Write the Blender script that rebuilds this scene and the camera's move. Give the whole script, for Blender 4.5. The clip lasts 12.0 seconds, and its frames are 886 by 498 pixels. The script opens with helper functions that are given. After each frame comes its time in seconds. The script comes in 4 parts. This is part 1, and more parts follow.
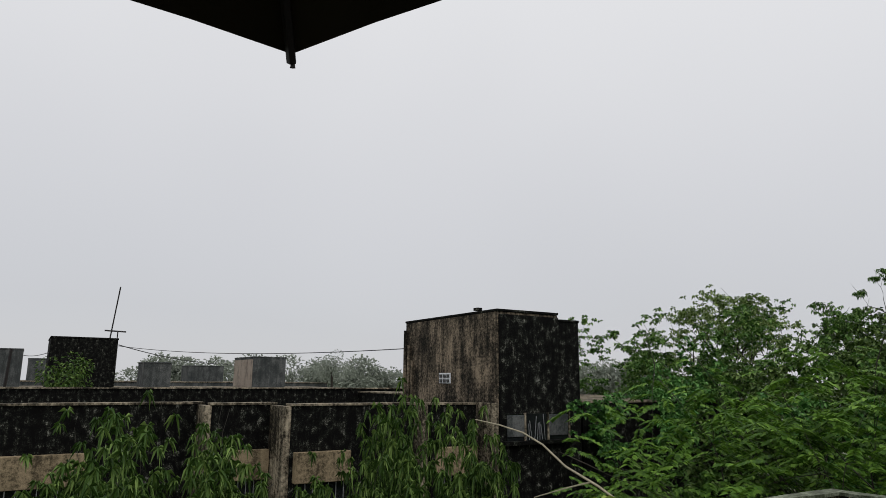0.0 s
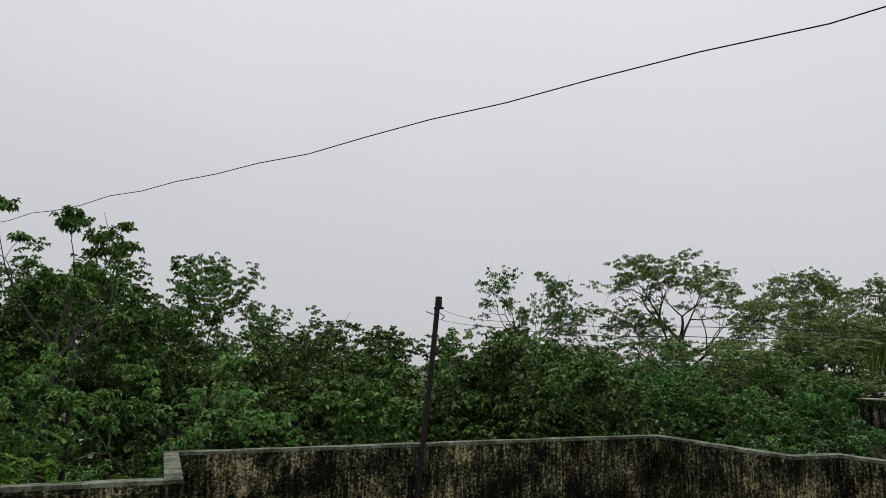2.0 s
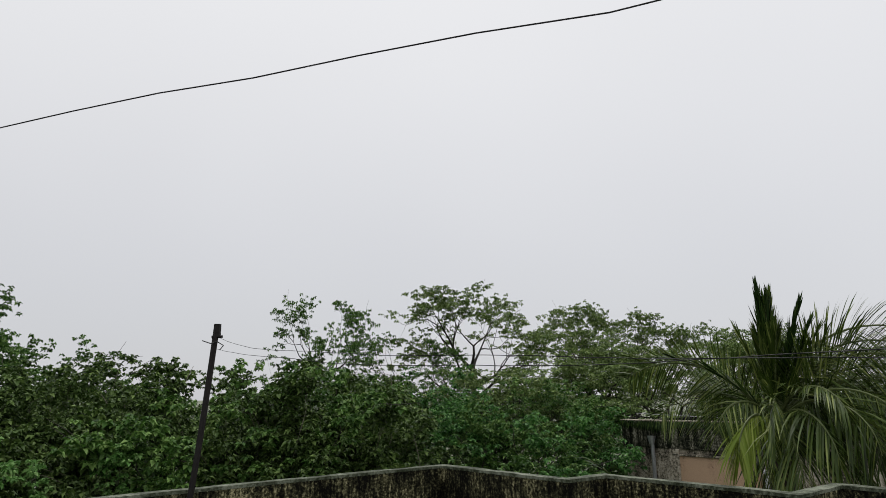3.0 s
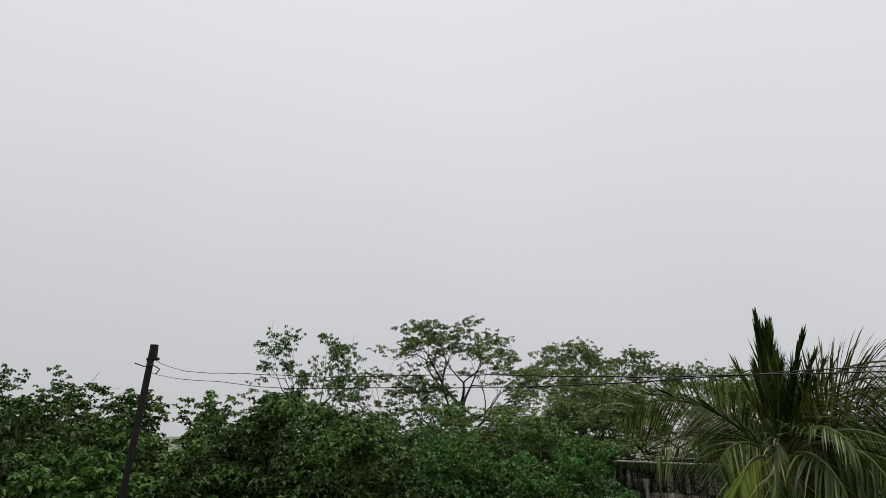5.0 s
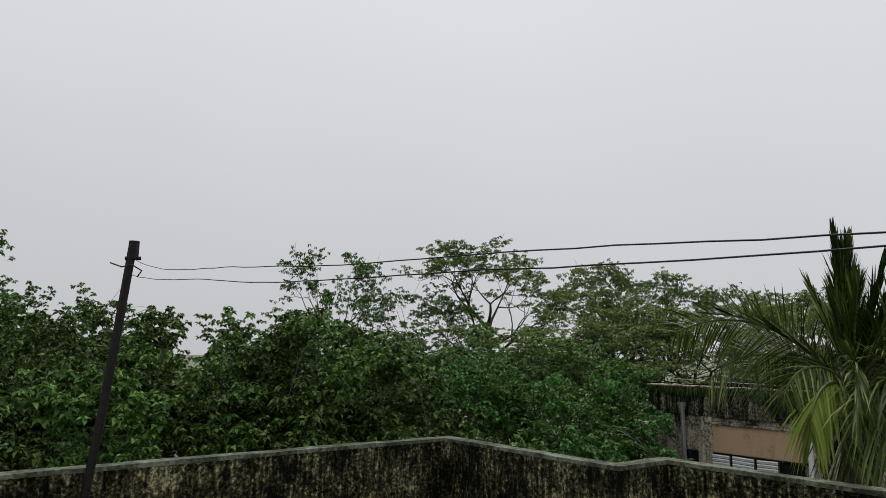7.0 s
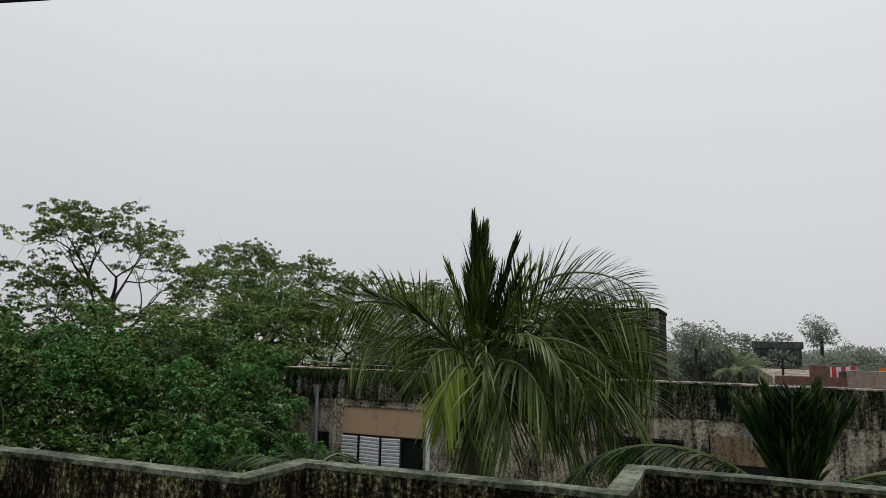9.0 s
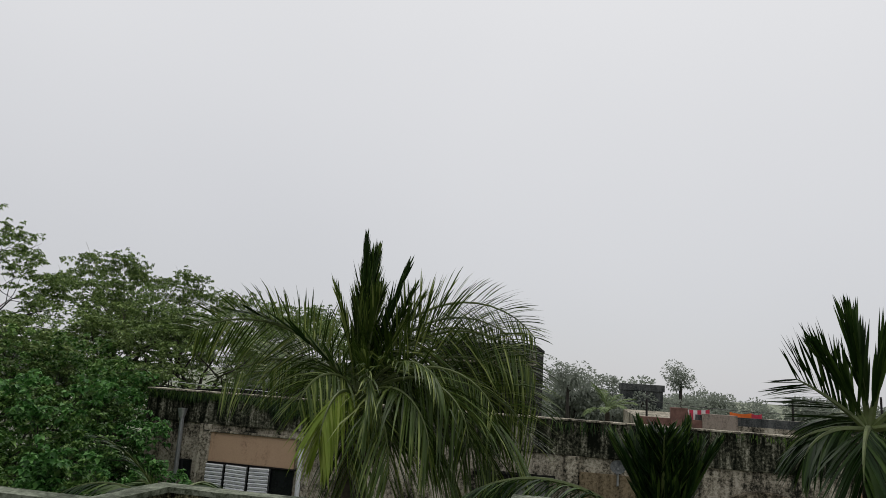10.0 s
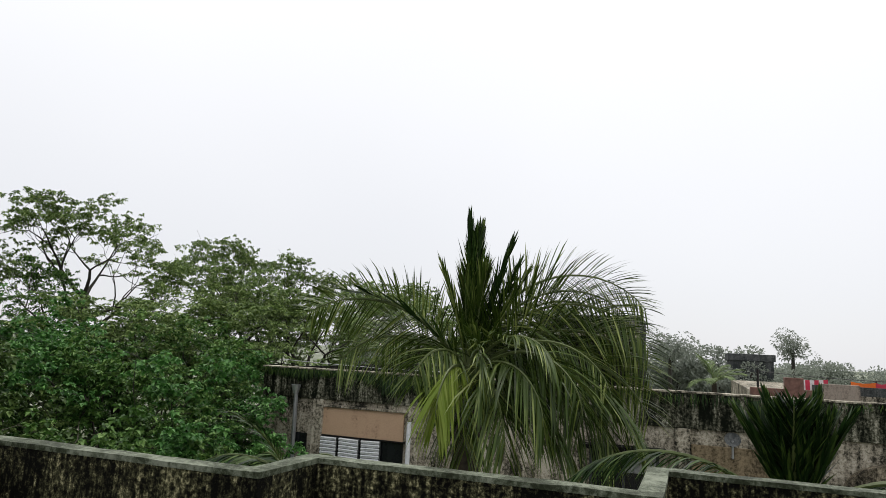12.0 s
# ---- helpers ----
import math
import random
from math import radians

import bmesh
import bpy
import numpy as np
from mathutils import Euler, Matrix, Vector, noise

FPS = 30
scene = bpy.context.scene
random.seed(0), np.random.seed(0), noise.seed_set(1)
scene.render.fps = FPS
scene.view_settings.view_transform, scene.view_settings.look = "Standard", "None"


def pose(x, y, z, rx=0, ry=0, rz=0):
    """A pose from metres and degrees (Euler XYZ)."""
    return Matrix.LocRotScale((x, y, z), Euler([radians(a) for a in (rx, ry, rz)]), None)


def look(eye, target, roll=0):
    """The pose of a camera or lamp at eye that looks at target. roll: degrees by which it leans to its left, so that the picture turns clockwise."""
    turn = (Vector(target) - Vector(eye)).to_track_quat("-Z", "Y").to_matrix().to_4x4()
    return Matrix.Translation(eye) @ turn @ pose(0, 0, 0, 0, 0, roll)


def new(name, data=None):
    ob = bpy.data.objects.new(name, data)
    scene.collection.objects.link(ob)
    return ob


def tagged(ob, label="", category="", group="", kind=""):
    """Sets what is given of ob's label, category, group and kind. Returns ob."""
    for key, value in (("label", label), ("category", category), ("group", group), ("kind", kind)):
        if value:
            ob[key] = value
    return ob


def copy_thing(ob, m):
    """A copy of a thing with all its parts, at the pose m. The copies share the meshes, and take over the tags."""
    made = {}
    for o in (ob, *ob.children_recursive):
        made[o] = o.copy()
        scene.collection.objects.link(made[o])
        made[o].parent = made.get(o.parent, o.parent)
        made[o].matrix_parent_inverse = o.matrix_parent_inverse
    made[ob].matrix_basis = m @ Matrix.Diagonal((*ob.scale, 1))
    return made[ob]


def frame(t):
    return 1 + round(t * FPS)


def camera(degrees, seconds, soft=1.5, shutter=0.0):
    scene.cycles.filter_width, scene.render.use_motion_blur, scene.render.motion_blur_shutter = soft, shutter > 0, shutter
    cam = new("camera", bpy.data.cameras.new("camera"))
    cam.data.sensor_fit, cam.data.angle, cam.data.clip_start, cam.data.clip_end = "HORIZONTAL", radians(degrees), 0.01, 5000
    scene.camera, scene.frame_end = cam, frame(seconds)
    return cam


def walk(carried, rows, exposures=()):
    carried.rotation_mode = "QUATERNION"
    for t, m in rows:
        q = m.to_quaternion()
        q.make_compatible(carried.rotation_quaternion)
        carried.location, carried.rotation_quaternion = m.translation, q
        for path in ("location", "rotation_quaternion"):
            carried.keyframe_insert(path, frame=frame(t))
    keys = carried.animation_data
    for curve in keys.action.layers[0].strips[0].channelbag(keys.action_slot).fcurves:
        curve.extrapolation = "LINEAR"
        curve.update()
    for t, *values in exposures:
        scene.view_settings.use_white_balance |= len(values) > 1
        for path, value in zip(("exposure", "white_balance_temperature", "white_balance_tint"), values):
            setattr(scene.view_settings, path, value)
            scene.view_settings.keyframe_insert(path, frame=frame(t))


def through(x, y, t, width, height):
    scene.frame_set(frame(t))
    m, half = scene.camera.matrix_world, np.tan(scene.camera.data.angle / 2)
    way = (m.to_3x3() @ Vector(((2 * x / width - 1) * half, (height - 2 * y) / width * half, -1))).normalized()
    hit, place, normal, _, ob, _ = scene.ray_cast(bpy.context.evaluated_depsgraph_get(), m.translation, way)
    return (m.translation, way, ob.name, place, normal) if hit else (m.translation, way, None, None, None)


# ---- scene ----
cam = camera(66.8, 12.0, soft=0.75)
PATH = [
    (0, (-1.930, -1.710, 11.050), (-3.606, -0.688, 11.433), 0.5),
    (0.3, (-1.957, -1.724, 11.056), (-3.422, -0.425, 11.466), -1.0),
    (0.5, (-1.916, -1.677, 11.052), (-3.225, -0.226, 11.476), -0.9),
    (0.7, (-1.896, -1.643, 11.048), (-3.044, -0.065, 11.487), -0.2),
    (1, (-1.843, -1.557, 11.043), (-2.746, 0.182, 11.446), 1.0),
    (1.2, (-1.795, -1.527, 11.044), (-2.422, 0.329, 11.446), 0.9),
    (1.5, (-1.753, -1.452, 11.033), (-1.859, 0.508, 11.417), 0.8),
    (1.7, (-1.711, -1.386, 11.029), (-1.420, 0.565, 11.363), 0.8),
    (2, (-1.702, -1.307, 11.016), (-0.956, 0.517, 11.352), 0.7),
    (2.5, (-1.649, -1.239, 11.011), (-0.519, 0.369, 11.379), -0.4),
    (3, (-1.523, -1.158, 11.024), (-0.284, 0.355, 11.447), -0.7),
    (3.5, (-1.390, -1.171, 11.017), (-0.159, 0.346, 11.443), -0.1),
    (5.5, (-0.928, -0.745, 10.992), (0.300, 0.735, 11.542), 0.2),
    (6, (-0.821, -0.705, 10.991), (0.279, 0.900, 11.455), 1.1),
    (6.5, (-0.707, -0.498, 10.976), (0.412, 1.105, 11.397), 1.1),
    (6.7, (-0.636, -0.302, 10.975), (0.489, 1.313, 11.332), 0.8),
    (8.3, (-0.126, 0.371, 10.972), (1.589, 1.362, 11.247), 1.1),
    (8.5, (-0.036, 0.426, 10.967), (1.692, 1.384, 11.276), 0.0),
    (9, (0.135, 0.462, 10.966), (1.964, 1.223, 11.241), 1.2),
    (9.5, (0.343, 0.633, 10.965), (2.300, 0.998, 11.157), 1.5),
    (10, (0.253, 0.563, 10.911), (2.167, 1.003, 11.291), 3.8),
    (10.5, (0.109, 0.657, 10.961), (1.996, 1.234, 11.288), 6.2),
    (11, (0.010, 0.668, 10.944), (1.917, 1.172, 11.271), 3.4),
    (11.5, (0.015, 0.713, 10.916), (1.920, 1.275, 11.153), 2.3),
    (12, (0.178, 0.710, 10.904), (2.030, 1.405, 11.196), 2.7),
]
walk(cam, [(t, look(eye, target, roll)) for t, eye, target, roll in PATH],
     exposures=[(0, 0.16), (0.3, 0.32), (0.5, 0.28), (0.8, 0.05), (2.5, 0.05), (3.0, 0.16), (3.4, 0.33), (3.7, 0.33), (5.3, 0.0), (8.3, 0.03), (10.8, 0.05), (11.3, 0.3), (12.0, 0.52)])

# ---- light ----
world = bpy.data.worlds.new("overcast_sky")
scene.world = world
world.use_nodes = True
wn, wl = world.node_tree.nodes, world.node_tree.links
wn.clear()
w_out = wn.new("ShaderNodeOutputWorld")
w_add = wn.new("ShaderNodeAddShader")
w_sky = wn.new("ShaderNodeTexSky")
w_sky.sky_type, w_sky.sun_disc = "NISHITA", False
w_sky.sun_elevation, w_sky.sun_rotation = radians(62), radians(80)
w_b1 = wn.new("ShaderNodeBackground")
w_b1.inputs["Strength"].default_value = 0.006
w_b2 = wn.new("ShaderNodeBackground")
w_b2.inputs["Strength"].default_value = 1.0
w_tc = wn.new("ShaderNodeTexCoord")
w_sep = wn.new("ShaderNodeSeparateXYZ")
w_ns = wn.new("ShaderNodeTexNoise")
w_ns.inputs["Scale"].default_value, w_ns.inputs["Detail"].default_value = 1.6, 2.0
w_mul = wn.new("ShaderNodeMath")
w_mul.operation, w_mul.inputs[1].default_value, w_mul.inputs[2].default_value = "MULTIPLY_ADD", 0.22, -0.11
w_sum = wn.new("ShaderNodeMath")
w_sum.operation = "ADD"
w_rmp = wn.new("ShaderNodeValToRGB")
el = w_rmp.color_ramp.elements
el[0].position, el[0].color = 0.0, (0.500, 0.505, 0.528, 1)
el[1].position, el[1].color = 0.6, (0.735, 0.734, 0.744, 1)
e2 = el.new(0.22)
e2.color = (0.580, 0.583, 0.603, 1)
wl.new(w_tc.outputs["Generated"], w_sep.inputs[0])
wl.new(w_tc.outputs["Generated"], w_ns.inputs["Vector"])
wl.new(w_ns.outputs["Fac"], w_mul.inputs[0])
wl.new(w_sep.outputs["Z"], w_sum.inputs[0])
wl.new(w_mul.outputs[0], w_sum.inputs[1])
w_dot = wn.new("ShaderNodeVectorMath")
w_dot.operation, w_dot.inputs[1].default_value = "DOT_PRODUCT", (0.08, -0.03, 0.0)
w_glow = wn.new("ShaderNodeMath")
w_glow.operation = "ADD"
wl.new(w_tc.outputs["Generated"], w_dot.inputs[0])
wl.new(w_dot.outputs["Value"], w_glow.inputs[0])
wl.new(w_sum.outputs[0], w_glow.inputs[1])
wl.new(w_glow.outputs[0], w_rmp.inputs["Fac"])
wl.new(w_rmp.outputs["Color"], w_b2.inputs["Color"])
wl.new(w_sky.outputs["Color"], w_b1.inputs["Color"])
wl.new(w_b1.outputs[0], w_add.inputs[0])
wl.new(w_b2.outputs[0], w_add.inputs[1])
wl.new(w_add.outputs[0], w_out.inputs["Surface"])

sun = new("sun", bpy.data.lights.new("sun", "SUN"))
sun.data.energy, sun.data.angle, sun.data.color = 1.2, radians(50), (1.0, 0.97, 0.93)
sun.matrix_world = look((26, 5, 50), (0, 0, 0))


# ---- materials ----
def material(name):
    m = bpy.data.materials.new(name)
    m.use_nodes = True
    nt = m.node_tree
    return m, nt.nodes, nt.links, nt.nodes["Principled BSDF"]


def ramp(nodes, stops):
    r = nodes.new("ShaderNodeValToRGB")
    e = r.color_ramp.elements
    e[0].position, e[0].color = stops[0][0], (*stops[0][1], 1)
    e[1].position, e[1].color = stops[-1][0], (*stops[-1][1], 1)
    for p, c in stops[1:-1]:
        e.new(p).color = (*c, 1)
    return r


def noise_node(nodes, links, vec, scale, detail=5.0, rough=0.6):
    n = nodes.new("ShaderNodeTexNoise")
    n.inputs["Scale"].default_value, n.inputs["Detail"].default_value, n.inputs["Roughness"].default_value = scale, detail, rough
    links.new(vec, n.inputs["Vector"])
    return n


def stretched(nodes, links, sx, sy, sz):
    g = nodes.new("ShaderNodeNewGeometry")
    mp = nodes.new("ShaderNodeMapping")
    mp.inputs["Scale"].default_value = (sx, sy, sz)
    links.new(g.outputs["Position"], mp.inputs["Vector"])
    return mp.outputs[0]


def concrete(name, light, mid, dark, bias=0.0, rough=0.75, streak=9.0, patch=1.3, bump=0.35, run_w=0.28, fine=18):
    """Weathered plaster: blotches of black algae, running streaks, fine grit."""
    m, n, l, b = material(name)
    pos = stretched(n, l, 1, 1, 1)
    blot = noise_node(n, l, pos, patch, 7, 0.68)
    run = noise_node(n, l, stretched(n, l, streak, streak, streak * 0.13), 1.0, 6, 0.62)
    grit = noise_node(n, l, pos, 55, 4, 0.7)
    spots = noise_node(n, l, pos, fine, 6, 0.75)
    a = n.new("ShaderNodeMath")
    a.operation, a.inputs[1].default_value = "MULTIPLY", 0.62 - run_w
    l.new(blot.outputs["Fac"], a.inputs[0])
    c = n.new("ShaderNodeMath")
    c.operation, c.inputs[1].default_value = "MULTIPLY_ADD", run_w
    l.new(run.outputs["Fac"], c.inputs[0])
    l.new(a.outputs[0], c.inputs[2])
    d = n.new("ShaderNodeMath")
    d.operation, d.inputs[1].default_value = "MULTIPLY_ADD", 0.38
    l.new(spots.outputs["Fac"], d.inputs[0])
    l.new(c.outputs[0], d.inputs[2])
    r = ramp(n, [(0.445 + bias, dark), (0.485 + bias, tuple(0.65 * p + 0.35 * q for p, q in zip(dark, mid))), (0.52 + bias, mid), (0.575 + bias, light)])
    l.new(d.outputs[0], r.inputs["Fac"])
    mix = n.new("ShaderNodeMix")
    mix.data_type, mix.blend_type, mix.inputs[0].default_value = "RGBA", "OVERLAY", 0.35
    l.new(r.outputs["Color"], mix.inputs[6])
    l.new(grit.outputs["Fac"], mix.inputs[7])
    l.new(mix.outputs[2], b.inputs["Base Color"])
    b.inputs["Roughness"].default_value = rough
    b.inputs["Specular IOR Level"].default_value = 0.06
    bp = n.new("ShaderNodeBump")
    bp.inputs["Strength"].default_value, bp.inputs["Distance"].default_value = bump, 0.02
    l.new(spots.outputs["Fac"], bp.inputs["Height"])
    l.new(bp.outputs[0], b.inputs["Normal"])
    return m


def plain(name, colour, rough=0.6, metal=0.0, vary=0.25, scale=8.0, spec=0.4):
    m, n, l, b = material(name)
    pos = stretched(n, l, 1, 1, 1)
    k = noise_node(n, l, pos, scale, 6, 0.65)
    lo = tuple(c * (1 - vary) for c in colour)
    hi = tuple(min(1, c * (1 + vary)) for c in colour)
    r = ramp(n, [(0.3, lo), (0.7, hi)])
    l.new(k.outputs["Fac"], r.inputs["Fac"])
    l.new(r.outputs["Color"], b.inputs["Base Color"])
    b.inputs["Roughness"].default_value, b.inputs["Metallic"].default_value = rough, metal
    b.inputs["Specular IOR Level"].default_value = spec
    return m


def leafy(name, dark, mid, light, rough=0.5, through=0.2, spec=0.15):
    """Leaf tissue: each leaf differs in colour, clump shade painted in, part of the light shines through."""
    m, n, l, b = material(name)
    g = n.new("ShaderNodeNewGeometry")
    # Clump-scale noise stands for the shading between leaf clumps.
    clump_shade = noise_node(n, l, stretched(n, l, 1, 1, 1), 1.5, 3, 0.6)
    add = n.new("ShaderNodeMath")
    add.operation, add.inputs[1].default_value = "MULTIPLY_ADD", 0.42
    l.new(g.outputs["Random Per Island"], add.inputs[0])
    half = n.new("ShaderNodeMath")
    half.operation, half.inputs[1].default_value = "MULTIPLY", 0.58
    l.new(clump_shade.outputs["Fac"], half.inputs[0])
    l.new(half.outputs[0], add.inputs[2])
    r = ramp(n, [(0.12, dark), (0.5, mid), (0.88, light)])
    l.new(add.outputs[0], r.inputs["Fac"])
    l.new(r.outputs["Color"], b.inputs["Base Color"])
    b.inputs["Roughness"].default_value, b.inputs["Specular IOR Level"].default_value = rough, spec
    t = n.new("ShaderNodeBsdfTranslucent")
    l.new(r.outputs["Color"], t.inputs["Color"])
    mx = n.new("ShaderNodeMixShader")
    mx.inputs[0].default_value = through
    l.new(b.outputs[0], mx.inputs[1])
    l.new(t.outputs[0], mx.inputs[2])
    l.new(mx.outputs[0], n["Material Output"].inputs["Surface"])
    return m


M_PARAPET = concrete("stained_parapet_plaster", (0.50, 0.46, 0.26), (0.100, 0.098, 0.050), (0.004, 0.004, 0.003), 0.024, streak=46, patch=3.0, run_w=0.26, fine=48, bump=0.7)
M_COPING = concrete("wet_coping_cement", (0.22, 0.24, 0.18), (0.115, 0.132, 0.09), (0.03, 0.036, 0.02), -0.01, rough=0.5, streak=8, patch=3, fine=40)
M_ROOF = concrete("wet_roof_screed", (0.22, 0.21, 0.19), (0.11, 0.11, 0.10), (0.03, 0.03, 0.03), 0.0, rough=0.35, streak=2)
M_BLACKWALL = concrete("black_algae_plaster", (0.24, 0.24, 0.21), (0.022, 0.024, 0.019), (0.003, 0.003, 0.003), 0.040, streak=16, patch=7.0, run_w=0.18, fine=60, bump=0.7)
M_EASTPAR = concrete("mossy_black_parapet_plaster", (0.38, 0.365, 0.29), (0.105, 0.105, 0.075), (0.005, 0.007, 0.004), 0.014, streak=9, run_w=0.40, fine=18)
M_TOWER = concrete("streaked_tower_plaster", (0.30, 0.24, 0.17), (0.12, 0.098, 0.072), (0.012, 0.012, 0.010), -0.005, streak=6)
M_EAST = concrete("streaked_grey_plaster", (0.52, 0.48, 0.39), (0.29, 0.26, 0.20), (0.016, 0.017, 0.013), -0.012, streak=6)
M_STRIP = concrete("pale_pilaster_plaster", (0.36, 0.31, 0.23), (0.17, 0.145, 0.105), (0.014, 0.013, 0.010), 0.0, streak=8)
M_PEACH = concrete("peach_painted_plaster", (0.52, 0.36, 0.24), (0.44, 0.30, 0.20), (0.16, 0.11, 0.07), -0.1, streak=5)
M_BEIGE = concrete("dirty_beige_plaster", (0.28, 0.22, 0.14), (0.19, 0.15, 0.095), (0.05, 0.04, 0.026), -0.03, streak=5)
M_FAR = concrete("weathered_far_plaster", (0.12, 0.125, 0.122), (0.072, 0.077, 0.076), (0.035, 0.04, 0.04), -0.01, streak=3)
M_FARTAN = concrete("tan_far_plaster", (0.34, 0.29, 0.24), (0.24, 0.20, 0.165), (0.13, 0.11, 0.09), -0.06, streak=3)
M_BRICK = plain("red_brown_brickwork", (0.17, 0.09, 0.07), 0.8, 0, 0.4, 6)
M_IRON = plain("rusted_wet_iron", (0.012, 0.010, 0.009), 0.55, 0.0, 0.5, 30, 0.25)
M_RUBBER = plain("black_cable_sheath", (0.006, 0.006, 0.006), 0.5, 0, 0.2, 30)
M_PLASTIC = plain("grey_plastic_bag", (0.30, 0.315, 0.32), 0.3, 0, 0.45, 40)
M_WHITE = plain("weathered_white_paint", (0.74, 0.76, 0.78), 0.5, 0, 0.15, 12)
# Serves as glass, and as painted shade inside holes and openings.
M_DARKOPENING = plain("dark_glass_and_opening_shade", (0.012, 0.014, 0.015), 0.15, 0, 0.3, 3, 0.5)
M_TEAL = plain("teal_painted_wood", (0.03, 0.17, 0.14), 0.5, 0, 0.2, 10)
M_STEEL = plain("galvanised_steel", (0.36, 0.37, 0.38), 0.4, 0.6, 0.2, 20)
M_BARK = plain("wet_grey_bark", (0.038, 0.033, 0.026), 0.8, 0, 0.5, 12)
M_PALEBARK = plain("pale_smooth_bark", (0.15, 0.135, 0.105), 0.75, 0, 0.4, 12)
M_HUSK = plain("fibrous_palm_trunk", (0.055, 0.045, 0.032), 0.85, 0, 0.45, 18)
# Leaf ramps: the near-black end paints shade, the pale end highlights.
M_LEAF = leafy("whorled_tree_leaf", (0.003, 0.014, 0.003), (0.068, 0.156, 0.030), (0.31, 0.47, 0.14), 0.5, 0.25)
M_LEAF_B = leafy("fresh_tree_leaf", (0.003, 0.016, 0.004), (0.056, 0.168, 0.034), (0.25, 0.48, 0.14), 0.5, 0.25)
# Olive leaf colour, made paler for the rain haze over farther trees.
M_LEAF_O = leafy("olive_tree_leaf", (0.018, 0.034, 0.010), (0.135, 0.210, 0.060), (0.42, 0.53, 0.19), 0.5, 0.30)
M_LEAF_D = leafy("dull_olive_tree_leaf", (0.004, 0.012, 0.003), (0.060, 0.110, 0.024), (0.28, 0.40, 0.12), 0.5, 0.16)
M_FRESH = leafy("bright_young_tree_leaf", (0.012, 0.045, 0.011), (0.125, 0.280, 0.066), (0.42, 0.63, 0.25), 0.5, 0.40)
M_FEATHER = leafy("feathery_bush_leaf", (0.006, 0.030, 0.004), (0.062, 0.140, 0.014), (0.20, 0.35, 0.05), 0.55, 0.22)
M_MANGO = leafy("drooping_mango_leaf", (0.006, 0.020, 0.004), (0.050, 0.105, 0.018), (0.28, 0.40, 0.11), 0.45)
M_PALM = leafy("coconut_palm_leaflet", (0.005, 0.012, 0.002), (0.056, 0.096, 0.014), (0.47, 0.53, 0.17), 0.4, 0.14, 0.22)
M_PALMYEL = leafy("yellowing_palm_leaflet", (0.10, 0.16, 0.02), (0.20, 0.28, 0.04), (0.32, 0.38, 0.09), 0.4)
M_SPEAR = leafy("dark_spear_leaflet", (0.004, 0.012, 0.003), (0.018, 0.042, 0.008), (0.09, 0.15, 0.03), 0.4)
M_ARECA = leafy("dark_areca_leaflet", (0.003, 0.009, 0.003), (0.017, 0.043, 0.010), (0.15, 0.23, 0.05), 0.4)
# Rain haze over the far foliage is put into these pale colours.
M_HAZELEAF = leafy("haze_paled_woodland_leaf", (0.21, 0.235, 0.195), (0.26, 0.29, 0.24), (0.31, 0.34, 0.285), 0.8, 0.35, 0.05)
M_HAZEPALM = leafy("haze_paled_palm_leaf", (0.10, 0.15, 0.06), (0.19, 0.25, 0.12), (0.29, 0.35, 0.18), 0.7, 0.3, 0.05)
M_STEM = plain("green_leaf_stalk", (0.10, 0.13, 0.04), 0.5, 0, 0.3, 10)
M_TWIG = plain("dry_pale_twig", (0.30, 0.27, 0.19), 0.7, 0, 0.3, 15)
M_GROUND = concrete("wet_ground", (0.36, 0.37, 0.32), (0.22, 0.24, 0.17), (0.08, 0.10, 0.05), 0.0, rough=0.6, streak=0.2, patch=0.08)
M_CANOPY = leafy("black_umbrella_cloth", (0.030, 0.028, 0.018), (0.036, 0.032, 0.020), (0.042, 0.036, 0.022), 0.8, 0.55, 0.1)
M_REDCLOTH = plain("crimson_cotton", (0.55, 0.05, 0.09), 0.9, 0, 0.1, 10)
M_WHITECLOTH = plain("white_cotton", (0.70, 0.66, 0.66), 0.9, 0, 0.1, 10)
M_ORANGE = plain("orange_cotton", (0.75, 0.16, 0.03), 0.9, 0, 0.2, 10)


# ---- builders ----
def box(bm, x0, x1, y0, y1, z0, z1, bevel=0.0):
    m = Matrix.LocRotScale(((x0 + x1) / 2, (y0 + y1) / 2, (z0 + z1) / 2), None, (abs(x1 - x0), abs(y1 - y0), abs(z1 - z0)))
    made = bmesh.ops.create_cube(bm, size=1, matrix=m)
    if bevel:
        edges = list({e for v in made["verts"] for e in v.link_edges})
        bmesh.ops.bevel(bm, geom=edges, offset=bevel, segments=2, affect="EDGES", profile=0.6)
    return bm


def cube(*a, bevel=0.0):
    return box(bmesh.new(), *a, bevel=bevel)


def part(name, bm, mat, parent=None, label="", smooth=False):
    me = bpy.data.meshes.new(name)
    if isinstance(bm, tuple):
        me.from_pydata([tuple(v) for v in bm[0]], [], [tuple(f) for f in bm[1]])
    else:
        bm.to_mesh(me)
        bm.free()
    me.materials.append(mat)
    if smooth:
        me.polygons.foreach_set("use_smooth", [True] * len(me.polygons))
    ob = new(name, me)
    ob.parent = parent
    if label:
        tagged(ob, label)
    return ob


def empty(name, x, y, z):
    e = new(name)
    e.location = (x, y, z)
    e.empty_display_size = 0.1
    return e


def hold(ob, parent):
    """Parent ob, whose mesh is in world metres, under an Empty that stands elsewhere."""
    ob.parent = parent
    ob.matrix_parent_inverse = Matrix.Translation(parent.location).inverted()
    return ob


